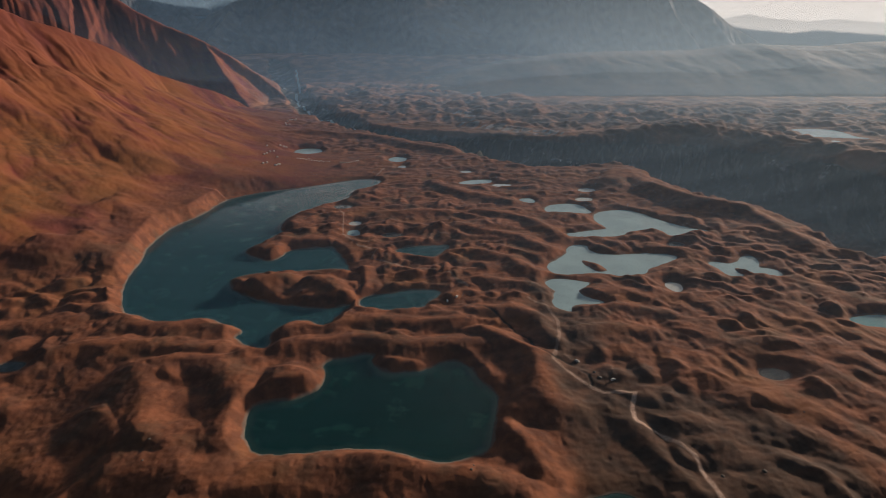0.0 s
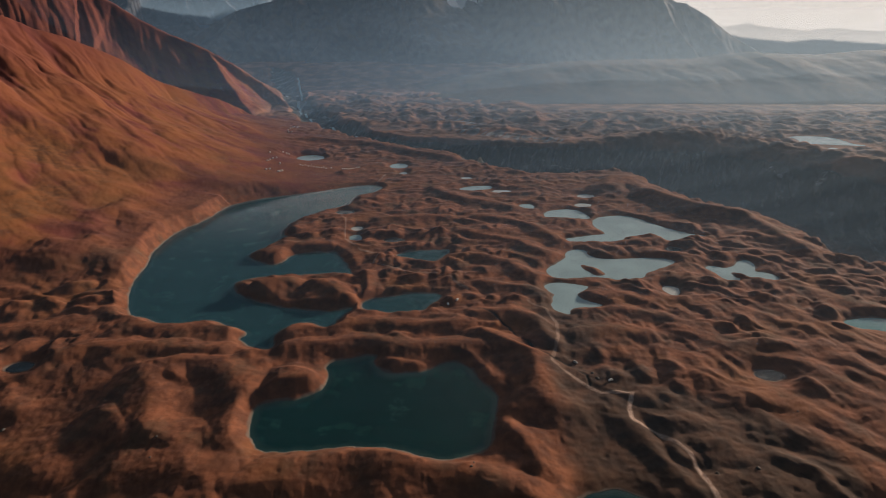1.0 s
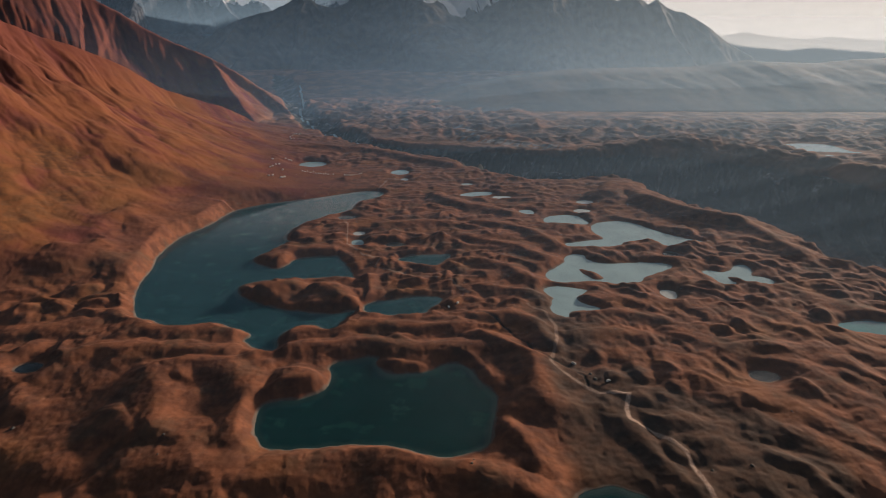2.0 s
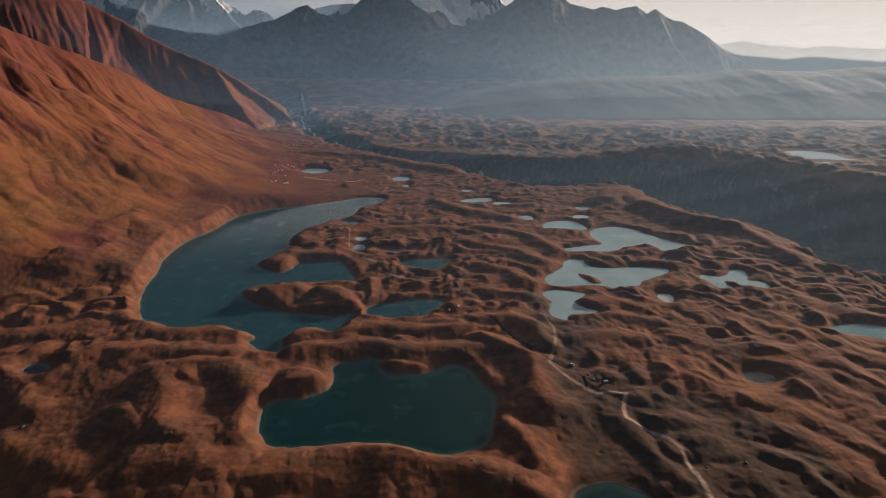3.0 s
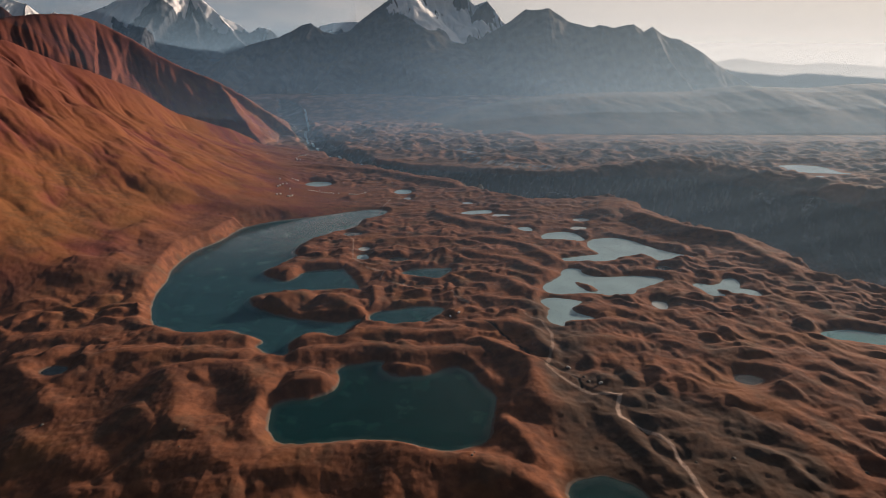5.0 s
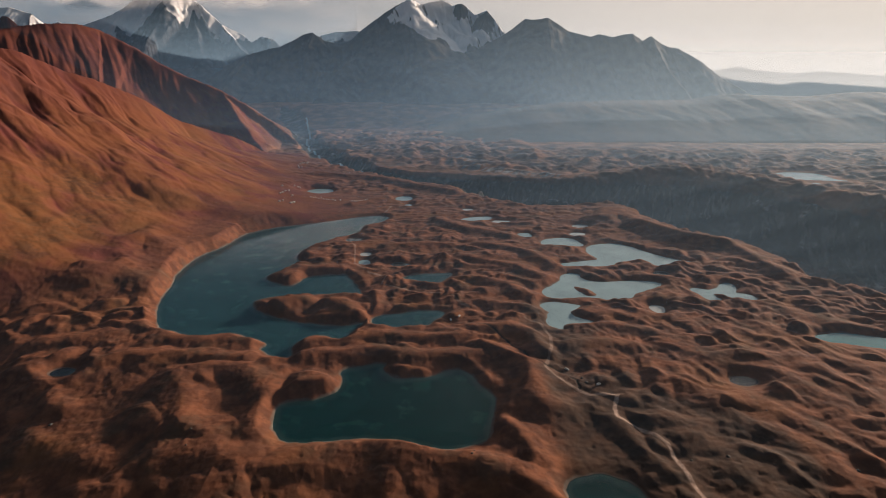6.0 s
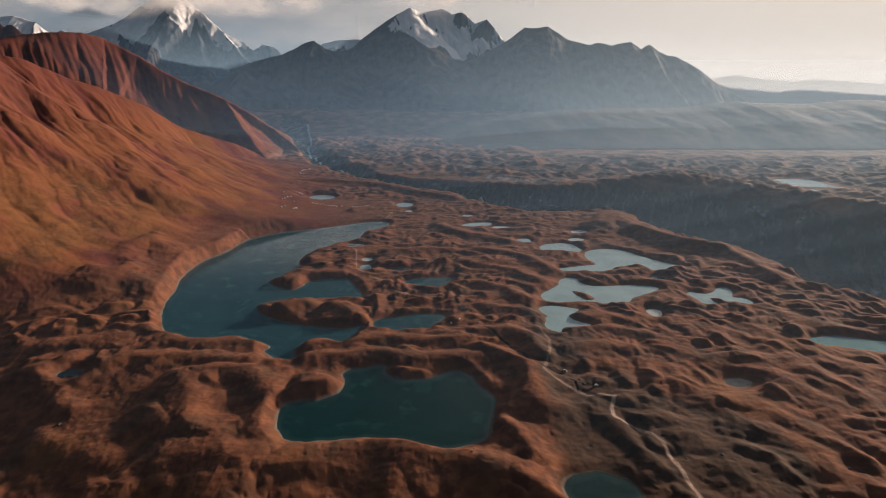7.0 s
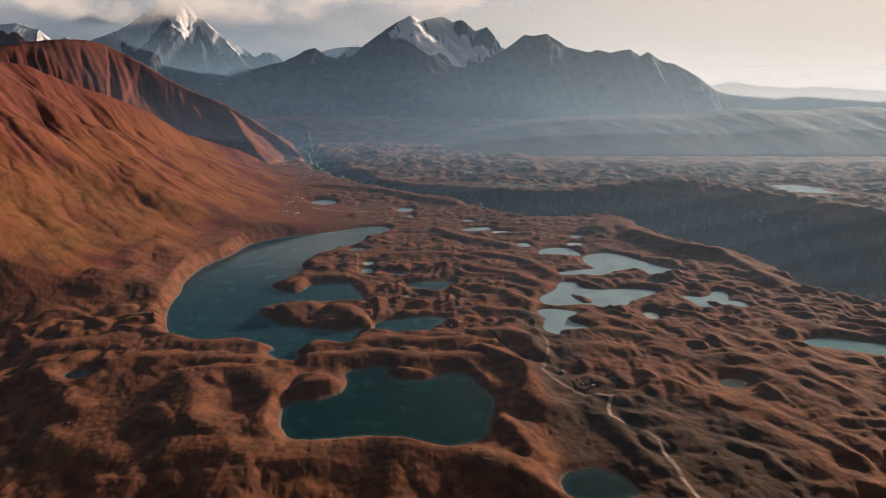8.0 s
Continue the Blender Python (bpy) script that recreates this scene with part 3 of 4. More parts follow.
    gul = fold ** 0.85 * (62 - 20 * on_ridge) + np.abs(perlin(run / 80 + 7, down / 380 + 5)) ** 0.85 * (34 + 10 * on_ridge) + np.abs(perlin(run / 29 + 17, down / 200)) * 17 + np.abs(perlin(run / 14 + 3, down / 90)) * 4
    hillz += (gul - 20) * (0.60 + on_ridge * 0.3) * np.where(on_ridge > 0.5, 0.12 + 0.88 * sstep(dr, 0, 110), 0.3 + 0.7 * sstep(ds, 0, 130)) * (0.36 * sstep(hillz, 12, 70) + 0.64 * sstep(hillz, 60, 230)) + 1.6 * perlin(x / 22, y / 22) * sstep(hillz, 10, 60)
    # mask for the light and shade painted along ribs and gullies
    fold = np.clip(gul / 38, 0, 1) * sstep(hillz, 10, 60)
    plain_ = sstep(x, -140, -215) * sstep(y, 940, 1000) * (1 - sstep(y, 1180, 1300))
    flat = 1 - 0.92 * np.maximum(sstep(d, -70, 30), plain_)
    tame = sstep(s, -2, 14)
    bumps = bumps * flat * (0.9 - 0.25 * sstep(y, 650, 1000))
    low_left = 0.16 * np.clip((-wx - 300) * 0.6 + (352 - wy) * 0.85, 0, 170)
    low_front = 0.26 * np.clip(250 - wy, 0, 70) * sstep(wx, -200, -120) * (1 - sstep(wx, -10, 80))
    bumps = (bumps + 3.0 * np.log1p(np.exp(np.clip((swell - bumps) / 3.0, -30, 30))) - 1.2) * tame - np.maximum(low_left, low_front) * sstep(s, 4, 45)
    z = 0.12 * np.clip(s, -40, 14) + bumps
    z += fine * sstep(s, 0, 8) * near
    z = z + hillz
    z = np.where(s < 0, np.maximum(s * 0.22, -7.0), z)
    far = sstep(y - np.interp(x, [-600, 0, 400, 950], [1900, 1500, 1420, 1050]), 0, 250) * (hillz < 5)
    big = 36 * mound_noise(wx / 230, wy / 170) + 34 * mound_noise(wx / 92 + 4, wy / 80) + 19 * mound_noise(wx / 46, wy / 40 + 6) + 5 * mound_noise(wx / 22, wy / 20)
    z = z * (1 - 0.75 * far) + far * (1 - 0.9 * sstep(y, 2650, 3000)) * (1 - 0.9 * sstep(x, 100, 500) * sstep(y, 1850, 2300)) * sstep(s, 0, 45) * (big - 6)
    # gorge
    pts = np.array(GORGE, float)
    g = local(x, y, (*pts.min(axis=0), *pts.max(axis=0)), 60, lambda px, py: to_shape(px, py, rounded(pts, 1)))
    g = g + np.where(g < 500, 38 * perlin(x / 120, y / 120) + 26 * np.abs(perlin(x / 52 + 3, y / 52)) + 11 * np.abs(perlin(x / 22, y / 22)), 0)
    deep = np.interp(x, [-900, -400, 0, 400, 700], [25, 50, 80, 120, 140])
    cut = np.clip(-g * 0.85, 0, None)
    cut = deep * (1 - np.exp(-cut / deep * 1.6))
    ga, gb = x * 0.88 - y * 0.45 + 10 * perlin(x / 60, y / 60), x * 0.45 + y * 0.88  # along and down its walls
    rockm = sstep(-g, 4, 18) * (1 - sstep(-g, 140, 200) * 0.5)
    z = z - cut + (rockm * sstep(-g, 0, 40) * (1 - 0.85 * sstep(-g, 65, 110)) * np.interp(x, [-400, 0], [0.25, 1])) * (46 * np.abs(perlin(ga / 62, gb / 260)) + 24 * np.abs(perlin(ga / 27, gb / 150)) + 8 * np.abs(perlin(ga / 12, gb / 70 + 5)))
    moraine = (1 - sstep(hillz, 2, 25)) * sstep(y - np.interp(x, [-500, 0, 400, 800, 950, 2000], [1900, 1450, 1380, 1330, 1000, 600]), -20, 60)
    cliff = (1 - sstep(to_line(x, y, CLIFF)[0] + 24 * perlin(x / 40, y / 40) + 12 * perlin(x / 16, y / 16), 14, 50)) * sstep(np.abs(perlin(ga / 30 + 2, gb / 120)), 0.02, 0.16)
    z = z + 27 * np.exp(-(to_line(x, y, RIM)[0] / 75) ** 2) * sstep(-g, 20, -60) * sstep(s, 0, 50)
    z = z + 105 * sstep(y, 2800, 3500) * (1 - sstep(x, 900, 1500))  # the valley floor rises to the mountains
    return z, {"shore": np.clip(s, -30, 30), "hill": hill, "rock": rockm, "moraine": moraine, "scrub_shade": scrub_shade, "fold": fold, "cliff": cliff}


def sheet(name, x, y, z, material, masks=None):
    """A mesh from grids of x, y and z."""
    rows, cols = x.shape
    me = bpy.data.meshes.new(name)
    me.vertices.add(rows * cols)
    me.vertices.foreach_set("co", np.stack((x, y, z), axis=-1).astype(np.float32).ravel())
    i = np.arange(rows * cols).reshape(rows, cols)
    quads = np.stack((i[:-1, :-1], i[:-1, 1:], i[1:, 1:], i[1:, :-1]), axis=-1).reshape(-1, 4)
    n = len(quads)
    me.loops.add(n * 4)
    me.loops.foreach_set("vertex_index", quads.astype(np.int32).ravel())
    me.polygons.add(n)
    me.polygons.foreach_set("loop_start", (np.arange(n) * 4).astype(np.int32))
    me.polygons.foreach_set("use_smooth", np.ones(n, bool))
    for key, values in (masks or {}).items():
        me.attributes.new(key, "FLOAT", "POINT").data.foreach_set("value", values.astype(np.float32).ravel())
    me.update(calc_edges=True)
    me.validate()
    me.materials.append(material)
    return new(name, me)


# ---- the ground: one sheet to the horizon, finer where the flight passes ----
COLS = 1000
gy = np.concatenate((np.linspace(-700, 195, 45), np.exp(np.arange(math.log(205), math.log(4900), 0.0040))))
gu = np.linspace(-1, 1, COLS)
half = np.maximum(420, 0.93 * (gy + 98) + 120)
gx, gyy = gu[None, :] * half[:, None], np.repeat(gy[:, None], COLS, axis=1)
gz, masks = heights(gx.ravel(), gyy.ravel())
tx, ty = gx.ravel(), gyy.ravel()
wob = 1.2 * perlin(tx / 9, ty / 9)
dt = local(tx, ty, (90, 190, 200, 530), 20, lambda px, py: to_line(px, py, TRACK)[0]) + wob
dl = local(tx, ty, (-210, 540, 40, 1110), 20, lambda px, py: to_line(px, py, TRAIL)[0]) + wob
masks["track"] = np.maximum((1 - sstep(dt, 0.9, 2.6)) * (0.9 - 0.5 * sstep(ty, 340, 400)), 0.45 * (1 - sstep(dl + 2.5 * perlin(tx / 25, ty / 25), 0.6, 2.2)))
db = local(tx, ty, (40, 366, 134, 500), 20, lambda px, py: to_line(px, py, BROOK)[0]) + 1.5 * perlin(tx / 12 + 4, ty / 12)
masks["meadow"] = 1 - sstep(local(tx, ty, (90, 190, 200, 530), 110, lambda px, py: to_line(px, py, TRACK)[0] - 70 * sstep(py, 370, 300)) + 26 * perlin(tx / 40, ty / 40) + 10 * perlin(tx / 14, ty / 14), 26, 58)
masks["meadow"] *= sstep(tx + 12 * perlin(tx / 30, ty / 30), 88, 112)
masks["brook"] = 1 - sstep(db, 0.5, 1.6)
gz = (gz - 0.8 * masks["brook"]).reshape(gx.shape)
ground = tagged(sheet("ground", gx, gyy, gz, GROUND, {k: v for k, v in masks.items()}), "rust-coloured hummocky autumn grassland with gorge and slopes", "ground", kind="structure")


# ---- lakes: flat sheets of water that fill the hollows ----
def water_sheet(box, cell, label, name="lake", water=None, lakes=(), ponds=(), level=0.0):
    x0, y0, x1, y1 = box
    xs, ys = np.arange(x0 - 8, x1 + 8 + cell, cell), np.arange(y0 - 8, y1 + 8 + cell, cell)
    x, y = np.meshgrid(xs, ys)
    keep = lake_distance(x.ravel(), y.ravel(), 12.0, lakes, ponds).reshape(x.shape) < 5
    bm = bmesh.new()
    made = {}
    for r in range(len(ys) - 1):
        for c in range(len(xs) - 1):
            if keep[r, c] or keep[r + 1, c] or keep[r, c + 1] or keep[r + 1, c + 1]:
                quad = []
                for i, j in ((r, c), (r, c + 1), (r + 1, c + 1), (r + 1, c)):
                    if (i, j) not in made:
                        made[(i, j)] = bm.verts.new((xs[j], ys[i], level))
                    quad.append(made[(i, j)])
                bm.faces.new(quad)
    me = bpy.data.meshes.new(name)
    bm.to_mesh(me)
    bm.free()
    me.materials.append(water or WATER_MILK)
    return tagged(new(name, me), label, "lake" if name == "lake" else "pond", kind="structure")


LAKE_LABELS = ["long blue-grey mountain lake below a rust slope", "dark teal lake with pale shallow patches"]
for n, (outline, lands) in enumerate(LAKES):
    p = np.array(outline, float)
    box = (*p.min(axis=0), *p.max(axis=0))
    size = max(box[2] - box[0], box[3] - box[1])
    water_sheet(box, max(2.0, size / 80), LAKE_LABELS[n] if n < 2 else "small still lake among rust-coloured grassy mounds", water=(WATER_BLUE, WATER_TEAL, WATER_BLUE, WATER_BLUE)[n] if n < 4 else {12: WATER_SKY, 13: WATER_TEAL}.get(n), lakes=[(outline, lands)], level=0.005 * n)
DULL = ((309, 387), (-412, 399), (342, 689), (-80, 726), (-178, 858))
for cx, cy, a, b in PONDS:
    water_sheet((cx - a, cy - b, cx + a, cy + b), max(1.5, a / 10), "small round pond in a grassy hollow", "pond", water=WATER_MUD if (cx, cy) in DULL else WATER_PALE if a < 20 else None, ponds=[(cx, cy, a, b)], level=0.1)


# ---- mountains beyond the valley ----
def range_sheet(name, line, foot_y, back, material, label, z_foot=0.0, bow=1.0, seed=0.0, jag=5.0, cols=420, rows=150):
    """A long rounded hill: a skyline (x, y, z) that falls to a foot in front of it."""
    px, py, pz = (np.array([p[i] for p in line], float) for i in range(3))
    v = np.concatenate((np.linspace(0, 1, rows), np.linspace(1, 1.5, 12)[1:]))
    x, v = np.meshgrid(np.linspace(px[0], px[-1], cols), v)
    top, at = np.interp(x, px, pz), np.interp(x, px, py)
    top = top + jag * (perlin(x / 90 + seed, x * 0 + 3.3) + 0.5 * perlin(x / 37 + seed, x * 0 + 8.1))
    y = foot_y + (at - foot_y) * np.minimum(v, 1) + back * 2 * np.maximum(v - 1, 0)
    q = np.clip(v, 0, 1)
    wx = x + 90 * perlin(x / 400 + seed, y / 300)
    folds = np.abs(perlin(wx / 330 + seed, y / 900)) * 22 + np.abs(perlin(wx / 120 + seed, y / 420)) * 10 + 3 * perlin(wx / 60, y / 60)
    z = z_foot + (top - z_foot) * (1 - (1 - q) ** 1.7) ** bow + (folds - 14) * np.minimum(1, 3 * (1 - q)) * np.minimum(1, 3 * q) * np.clip((top - z_foot) / 220, 0.1, 1)
    z -= np.maximum(v - 1, 0) * 2 * (top - z_foot) * 0.9
    return tagged(sheet(name, x, y, z - 6 * (v == 0), material), label, "hill", kind="structure")


def mountain(name, box, cols, rows, ridges, material, label, floor=40.0, seed=0.0, rough=1.0, snow=None):
    """Ridges (crest line, slope of its sides) whose flanks meet in valleys, gullied down their sides."""
    x0, y0, x1, y1 = box
    x, y = np.meshgrid(np.linspace(x0, x1, cols), np.linspace(y0, y1, rows))
    wx = x + rough * (34 * perlin(x / 210 + seed, y / 210) + 13 * perlin(x / 70, y / 70 + seed) + 5 * perlin(x / 28 + seed, y / 28))
    wy = y + rough * (34 * perlin(x / 210, y / 210 + seed + 7) + 13 * perlin(x / 70 + 5, y / 70 + seed))
    z, best, along, which = np.full(x.shape, -400.0), np.zeros(x.shape), np.zeros(x.shape), np.zeros(x.shape, int)
    for n, (line, slope) in enumerate(ridges):
        d, k = to_line(wx, wy, line)
        pts = np.array(line, float)
        miles = np.concatenate(([0], np.cumsum(np.hypot(*np.diff(pts[:, :2], axis=0).T))))
        h = np.interp(k, np.arange(len(line)), pts[:, 2]) - (slope * d * (1 - 0.00022 * np.minimum(d, 900)) if slope > 0.3 else slope * d + 1.3 * np.maximum(d - 70, 0))
        win = h > z
        z[win], best[win], along[win], which[win] = h[win], d[win], np.interp(k[win], np.arange(len(line)), miles) + 900 * n, n
    lee = sstep(best, 0, 130)
    cuts = 62 * np.abs(perlin(along / 105 + seed, best / 520)) + 30 * np.abs(perlin(along / 47, best / 260 + seed)) + 12 * np.abs(perlin(along / 21 + seed, best / 120))
    z = z + rough * (lee * (cuts - 22) + (0.25 + 0.75 * lee) * (11 * perlin(x / 60, y / 60 + seed) + 3 * perlin(x / 25 + seed, y / 25) + 1.2 * perlin(x / 12, y / 12)))
    z = floor + 22 * np.logaddexp(0, (z - floor) / 22) - 30
    steep = np.hypot(*np.gradient(z, (y1 - y0) / (rows - 1), (x1 - x0) / (cols - 1)))
    cover = snow(x, y, z, steep, wx, wy) if snow else np.zeros(x.shape)
    return tagged(sheet(name, x, y, z, material, {"snow": cover}), label, "mountain", kind="structure")


PEAK_CREST = [(-2600, 4100, 60), (-2089, 4150, 174), (-1766, 4200, 369), (-1592, 4250, 464), (-1327, 4300, 535), (-1137, 4300, 620), (-1063, 4300, 637), (-981, 4300, 578), (-868, 4300, 556), (-756, 4320, 583), (-688, 4340, 648), (-596, 4360, 709), (-505, 4380, 771), (-414, 4400, 832), (-295, 4420, 893)]
CIRQUE = [(-295, 4420, 893), (-213, 4520, 863), (-26, 4600, 907), (46, 4600, 863), (117, 4600, 881), (179, 4600, 846), (237, 4580, 791), (328, 4540, 821), (393, 4500, 756), (463, 4420, 645), (526, 4350, 606)]
ARETE = [(-295, 4420, 893), (-455, 4330, 732), (-392, 4250, 633), (-277, 4180, 537), (-146, 4100, 446), (41, 3950, 365), (246, 3800, 285), (438, 3650, 190), (618, 3500, 83)]
GLACIER = [(-26, 4580, 826), (45, 4480, 720), (159, 4360, 615), (98, 4260, 528), (70, 4150, 435)]
PEAK_RIDGES = [(PEAK_CREST, 0.92), (CIRQUE, 1.15), (ARETE, 0.95), (GLACIER, 0.15),
               ([(-505, 4380, 771), (-602, 4200, 580), (-709, 4000, 427), (-816, 3750, 285), (-888, 3500, 139)], 0.85),
               ([(-1063, 4300, 637), (-1140, 4100, 471), (-1293, 3850, 324), (-1383, 3600, 191)], 0.85),
               ([(-1592, 4250, 464), (-1556, 4000, 345), (-1578, 3700, 227)], 0.8),
               ([(103, 4590, 871), (130, 4500, 775)], 1.2), ([(337, 4530, 812), (276, 4400, 672), (229, 4380, 622)], 1.1)]
RIGHT_CREST = [(43, 4150, 410), (265, 4180, 520), (398, 4200, 588), (506, 4200, 662), (595, 4200, 727), (679, 4200, 719), (779, 4200, 735), (856, 4200, 690), (948, 4200, 641), (1106, 4200, 600), (1174, 4200, 620), (1283, 4200, 596), (1439, 4200, 624), (1511, 4200, 571), (1573, 4200, 604), (1664, 4200, 550), (1734, 4200, 525), (1811, 4200, 516), (1970, 4200, 432), (2143, 4200, 326), (2316, 4200, 235), (2518, 4200, 125), (2818, 4200, 0)]
RIGHT_RIDGES = [(RIGHT_CREST, 0.9), ([(595, 4200, 727), (487, 4000, 527), (424, 3750, 323), (384, 3500, 139)], 0.8), ([(779, 4200, 735), (818, 3950, 485), (840, 3700, 285), (873, 3450, 123)], 0.8),
                ([(1174, 4200, 620), (1204, 3950, 405), (1228, 3700, 208)], 0.8), ([(1573, 4200, 604), (1605, 3950, 405), (1691, 3650, 190)], 0.8), ([(1811, 4200, 516), (1960, 3850, 244)], 0.8)]
MASSIF = [(-4998, 4800, 761), (-3957, 4800, 863), (-3804, 4800, 872), (-3639, 4800, 825), (-3571, 4800, 751), (-3508, 4800, 695), (-3402, 4800, 760), (-3297, 4800, 704), (-3180, 4800, 732), (-2965, 4800, 797), (-2786, 4800, 889), (-2604, 4850, 1005), (-2343, 4850, 1068), (-2210, 4850, 950), (-2056, 4800, 815), (-1965, 4800, 741), (-1814, 4800, 656), (-1702, 4750, 587), (-1623, 4800, 637), (-1544, 4800, 618), (-1464, 4800, 542), (-1273, 4800, 571), (-1115, 4800, 647), (-961, 4800, 675), (-784, 4800, 684), (-559, 4800, 618)]
BARE_RIBS = [  # rock ribs between the glaciers, and how fast their bare faces widen downwards
    ([(-2400, 4840, 995), (-2403, 4720, 807), (-2359, 4550, 625), (-2297, 4350, 459)], 0.75), ([(-2210, 4850, 950), (-2158, 4700, 759), (-2060, 4500, 599), (-1970, 4330, 459)], 0.45),
    ([(-2162, 4840, 903), (-2017, 4640, 663), (-1854, 4400, 470)], 0.25), ([(-1965, 4800, 741), (-1781, 4600, 583), (-1623, 4400, 470)], 0.5),
    ([(-2965, 4800, 797), (-2821, 4650, 678), (-2607, 4400, 506)], 0.4), ([(-3639, 4800, 825), (-3576, 4600, 652)], 0.4), ([(-1115, 4800, 647), (-1124, 4600, 560)], 0.4)]


def peak_snow(x, y, z, steep, wx, wy):
    """The cirque between the arete and the back wall, its rocks left bare."""
    bowl = np.array([(-310, 4450), (-462, 4335), (-396, 4250), (-280, 4178), (-150, 4098), (-90, 4110), (-60, 4190), (0, 4160), (40, 4090), (110, 4140), (180, 4260), (330, 4320), (480, 4400), (470, 4700), (-300, 4700)], float)
    s = to_shape(wx, wy, bowl) + 18 * perlin(x / 24, y / 24) + 9 * perlin(x / 11, y / 11)
    rock = np.minimum(np.hypot((wx - 115) / 60, (wy - 4560) / 75), np.hypot((wx - 300) / 95, (wy - 4470) / 75))
    streak = sstep(np.abs(perlin((wx + 0.5 * wy) / 42, wy / 170 + 3)), 0.03, 0.13)
    inner = sstep(to_line(wx, wy, GLACIER)[0], 130, 50)
    return sstep(s, 10, -10) * sstep(rock + 0.25 * perlin(x / 20, y / 20), 0.85, 1.1) * np.maximum(np.maximum(inner, streak), sstep(steep, 1.5, 0.9))


def massif_snow(x, y, z, steep, wx, wy):
    """Snow and hanging glaciers, ragged below, with bare ribs between."""
    low = 565 + 120 * perlin(x / 130, y / 400) + 60 * perlin(x / 45, y / 90) + 20 * perlin(x / 17, y / 17)
    cover = sstep(z, low, low + 22)
    for line, widen in BARE_RIBS:
        d, _ = to_line(wx, wy, line)
        face = widen * np.clip(line[0][2] - 120 - z, 0, 400) - d + 26 * perlin(x / 30, y / 60) + 12 * perlin(x / 12, y / 12)
        cover = cover * sstep(face, 6, -10)
    return cover


RIGHT_HILL = [(-100, 3100, 20), (376, 3100, 105), (718, 3100, 141), (991, 3100, 148), (1399, 3100, 151), (1617, 3100, 178), (1734, 3100, 187), (1888, 3100, 181), (2127, 3100, 171), (2276, 3100, 188), (2509, 3100, 201), (2571, 3100, 197), (2645, 3100, 171), (3101, 3100, 142), (3600, 3100, 150)]
FAR_HILLS = [(2000, 4850, 240), (2138, 4850, 279), (2594, 4850, 349), (2643, 4850, 363), (2804, 4850, 329), (3173, 4850, 299), (3376, 4850, 319), (4048, 4850, 279), (4738, 4850, 254), (5200, 4850, 240)]
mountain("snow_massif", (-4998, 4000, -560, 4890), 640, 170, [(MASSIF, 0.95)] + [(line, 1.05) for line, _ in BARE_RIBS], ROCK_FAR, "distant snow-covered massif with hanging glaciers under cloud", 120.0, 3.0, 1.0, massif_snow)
mountain("snow_peak", (-2600, 3320, 760, 4760), 640, 250, PEAK_RIDGES, ROCK_NEAR, "dark rocky peak with a snow cirque and a glacier tongue", 60.0, 11.0, 0.85, peak_snow)
mountain("rock_peak", (-100, 3320, 2820, 4420), 480, 170, RIGHT_RIDGES, ROCK_BARE, "bare hazy rock peak beside the snow peak", 60.0, 23.0, 0.8)
range_sheet("grassy_hill", RIGHT_HILL, 2250, 500, HILL_FAR, "long low dark grassy hill in haze", -15, 1.0, 37.0, 5.0)
range_sheet("far_hills", FAR_HILLS, 4650, 60, HILL_FAR, "pale far hills on the horizon", 0, 1.0, 41.0, 6.0)

# ---- haze: upright tinted sheets that paint sunlit air across the valley ----
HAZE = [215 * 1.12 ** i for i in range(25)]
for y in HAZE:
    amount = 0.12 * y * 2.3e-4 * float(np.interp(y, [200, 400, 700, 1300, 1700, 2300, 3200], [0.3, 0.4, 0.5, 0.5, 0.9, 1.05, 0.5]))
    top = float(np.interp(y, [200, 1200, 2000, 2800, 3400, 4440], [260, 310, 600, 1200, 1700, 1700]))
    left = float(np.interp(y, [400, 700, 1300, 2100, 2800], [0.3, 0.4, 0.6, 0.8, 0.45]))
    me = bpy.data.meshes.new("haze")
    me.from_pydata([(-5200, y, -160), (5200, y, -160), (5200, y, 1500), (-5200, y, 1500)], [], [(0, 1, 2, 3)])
    me.materials.append(haze_material("valley_haze_sheet", (0.33, 0.59, 0.96), amount, top, left, float(np.interp(y, [400, 800, 1200, 1500, 2100], [2.8, 2.7, 2.8, 2.3, 1.7]))))
    tagged(new("haze", me), "translucent sheet tinted as sunlit evening haze", "haze", kind="stuff")

# one more sheet, pale, painting haze over the far hills
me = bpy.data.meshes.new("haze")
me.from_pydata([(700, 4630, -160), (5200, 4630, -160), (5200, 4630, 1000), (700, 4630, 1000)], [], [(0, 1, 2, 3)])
me.materials.append(haze_material("horizon_haze_sheet", (0.65, 0.80, 0.95), 0.95, 800.0, 1.0, 1.0, (0.80, 0.88, 0.96)))
tagged(new("haze", me), "pale translucent sheet tinted as haze before the far hills", "haze", kind="stuff")

# blue sheet that paints distance haze over the massif
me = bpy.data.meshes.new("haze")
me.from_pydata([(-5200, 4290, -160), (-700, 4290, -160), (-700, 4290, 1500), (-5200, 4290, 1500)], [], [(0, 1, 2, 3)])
me.materials.append(haze_material("massif_haze_sheet", (0.24, 0.40, 0.58), 0.75, 940.0, 1.0, 1.0, (0.24, 0.40, 0.58)))
tagged(new("haze", me), "blue translucent sheet tinted as evening haze before the snow massif", "haze", kind="stuff")

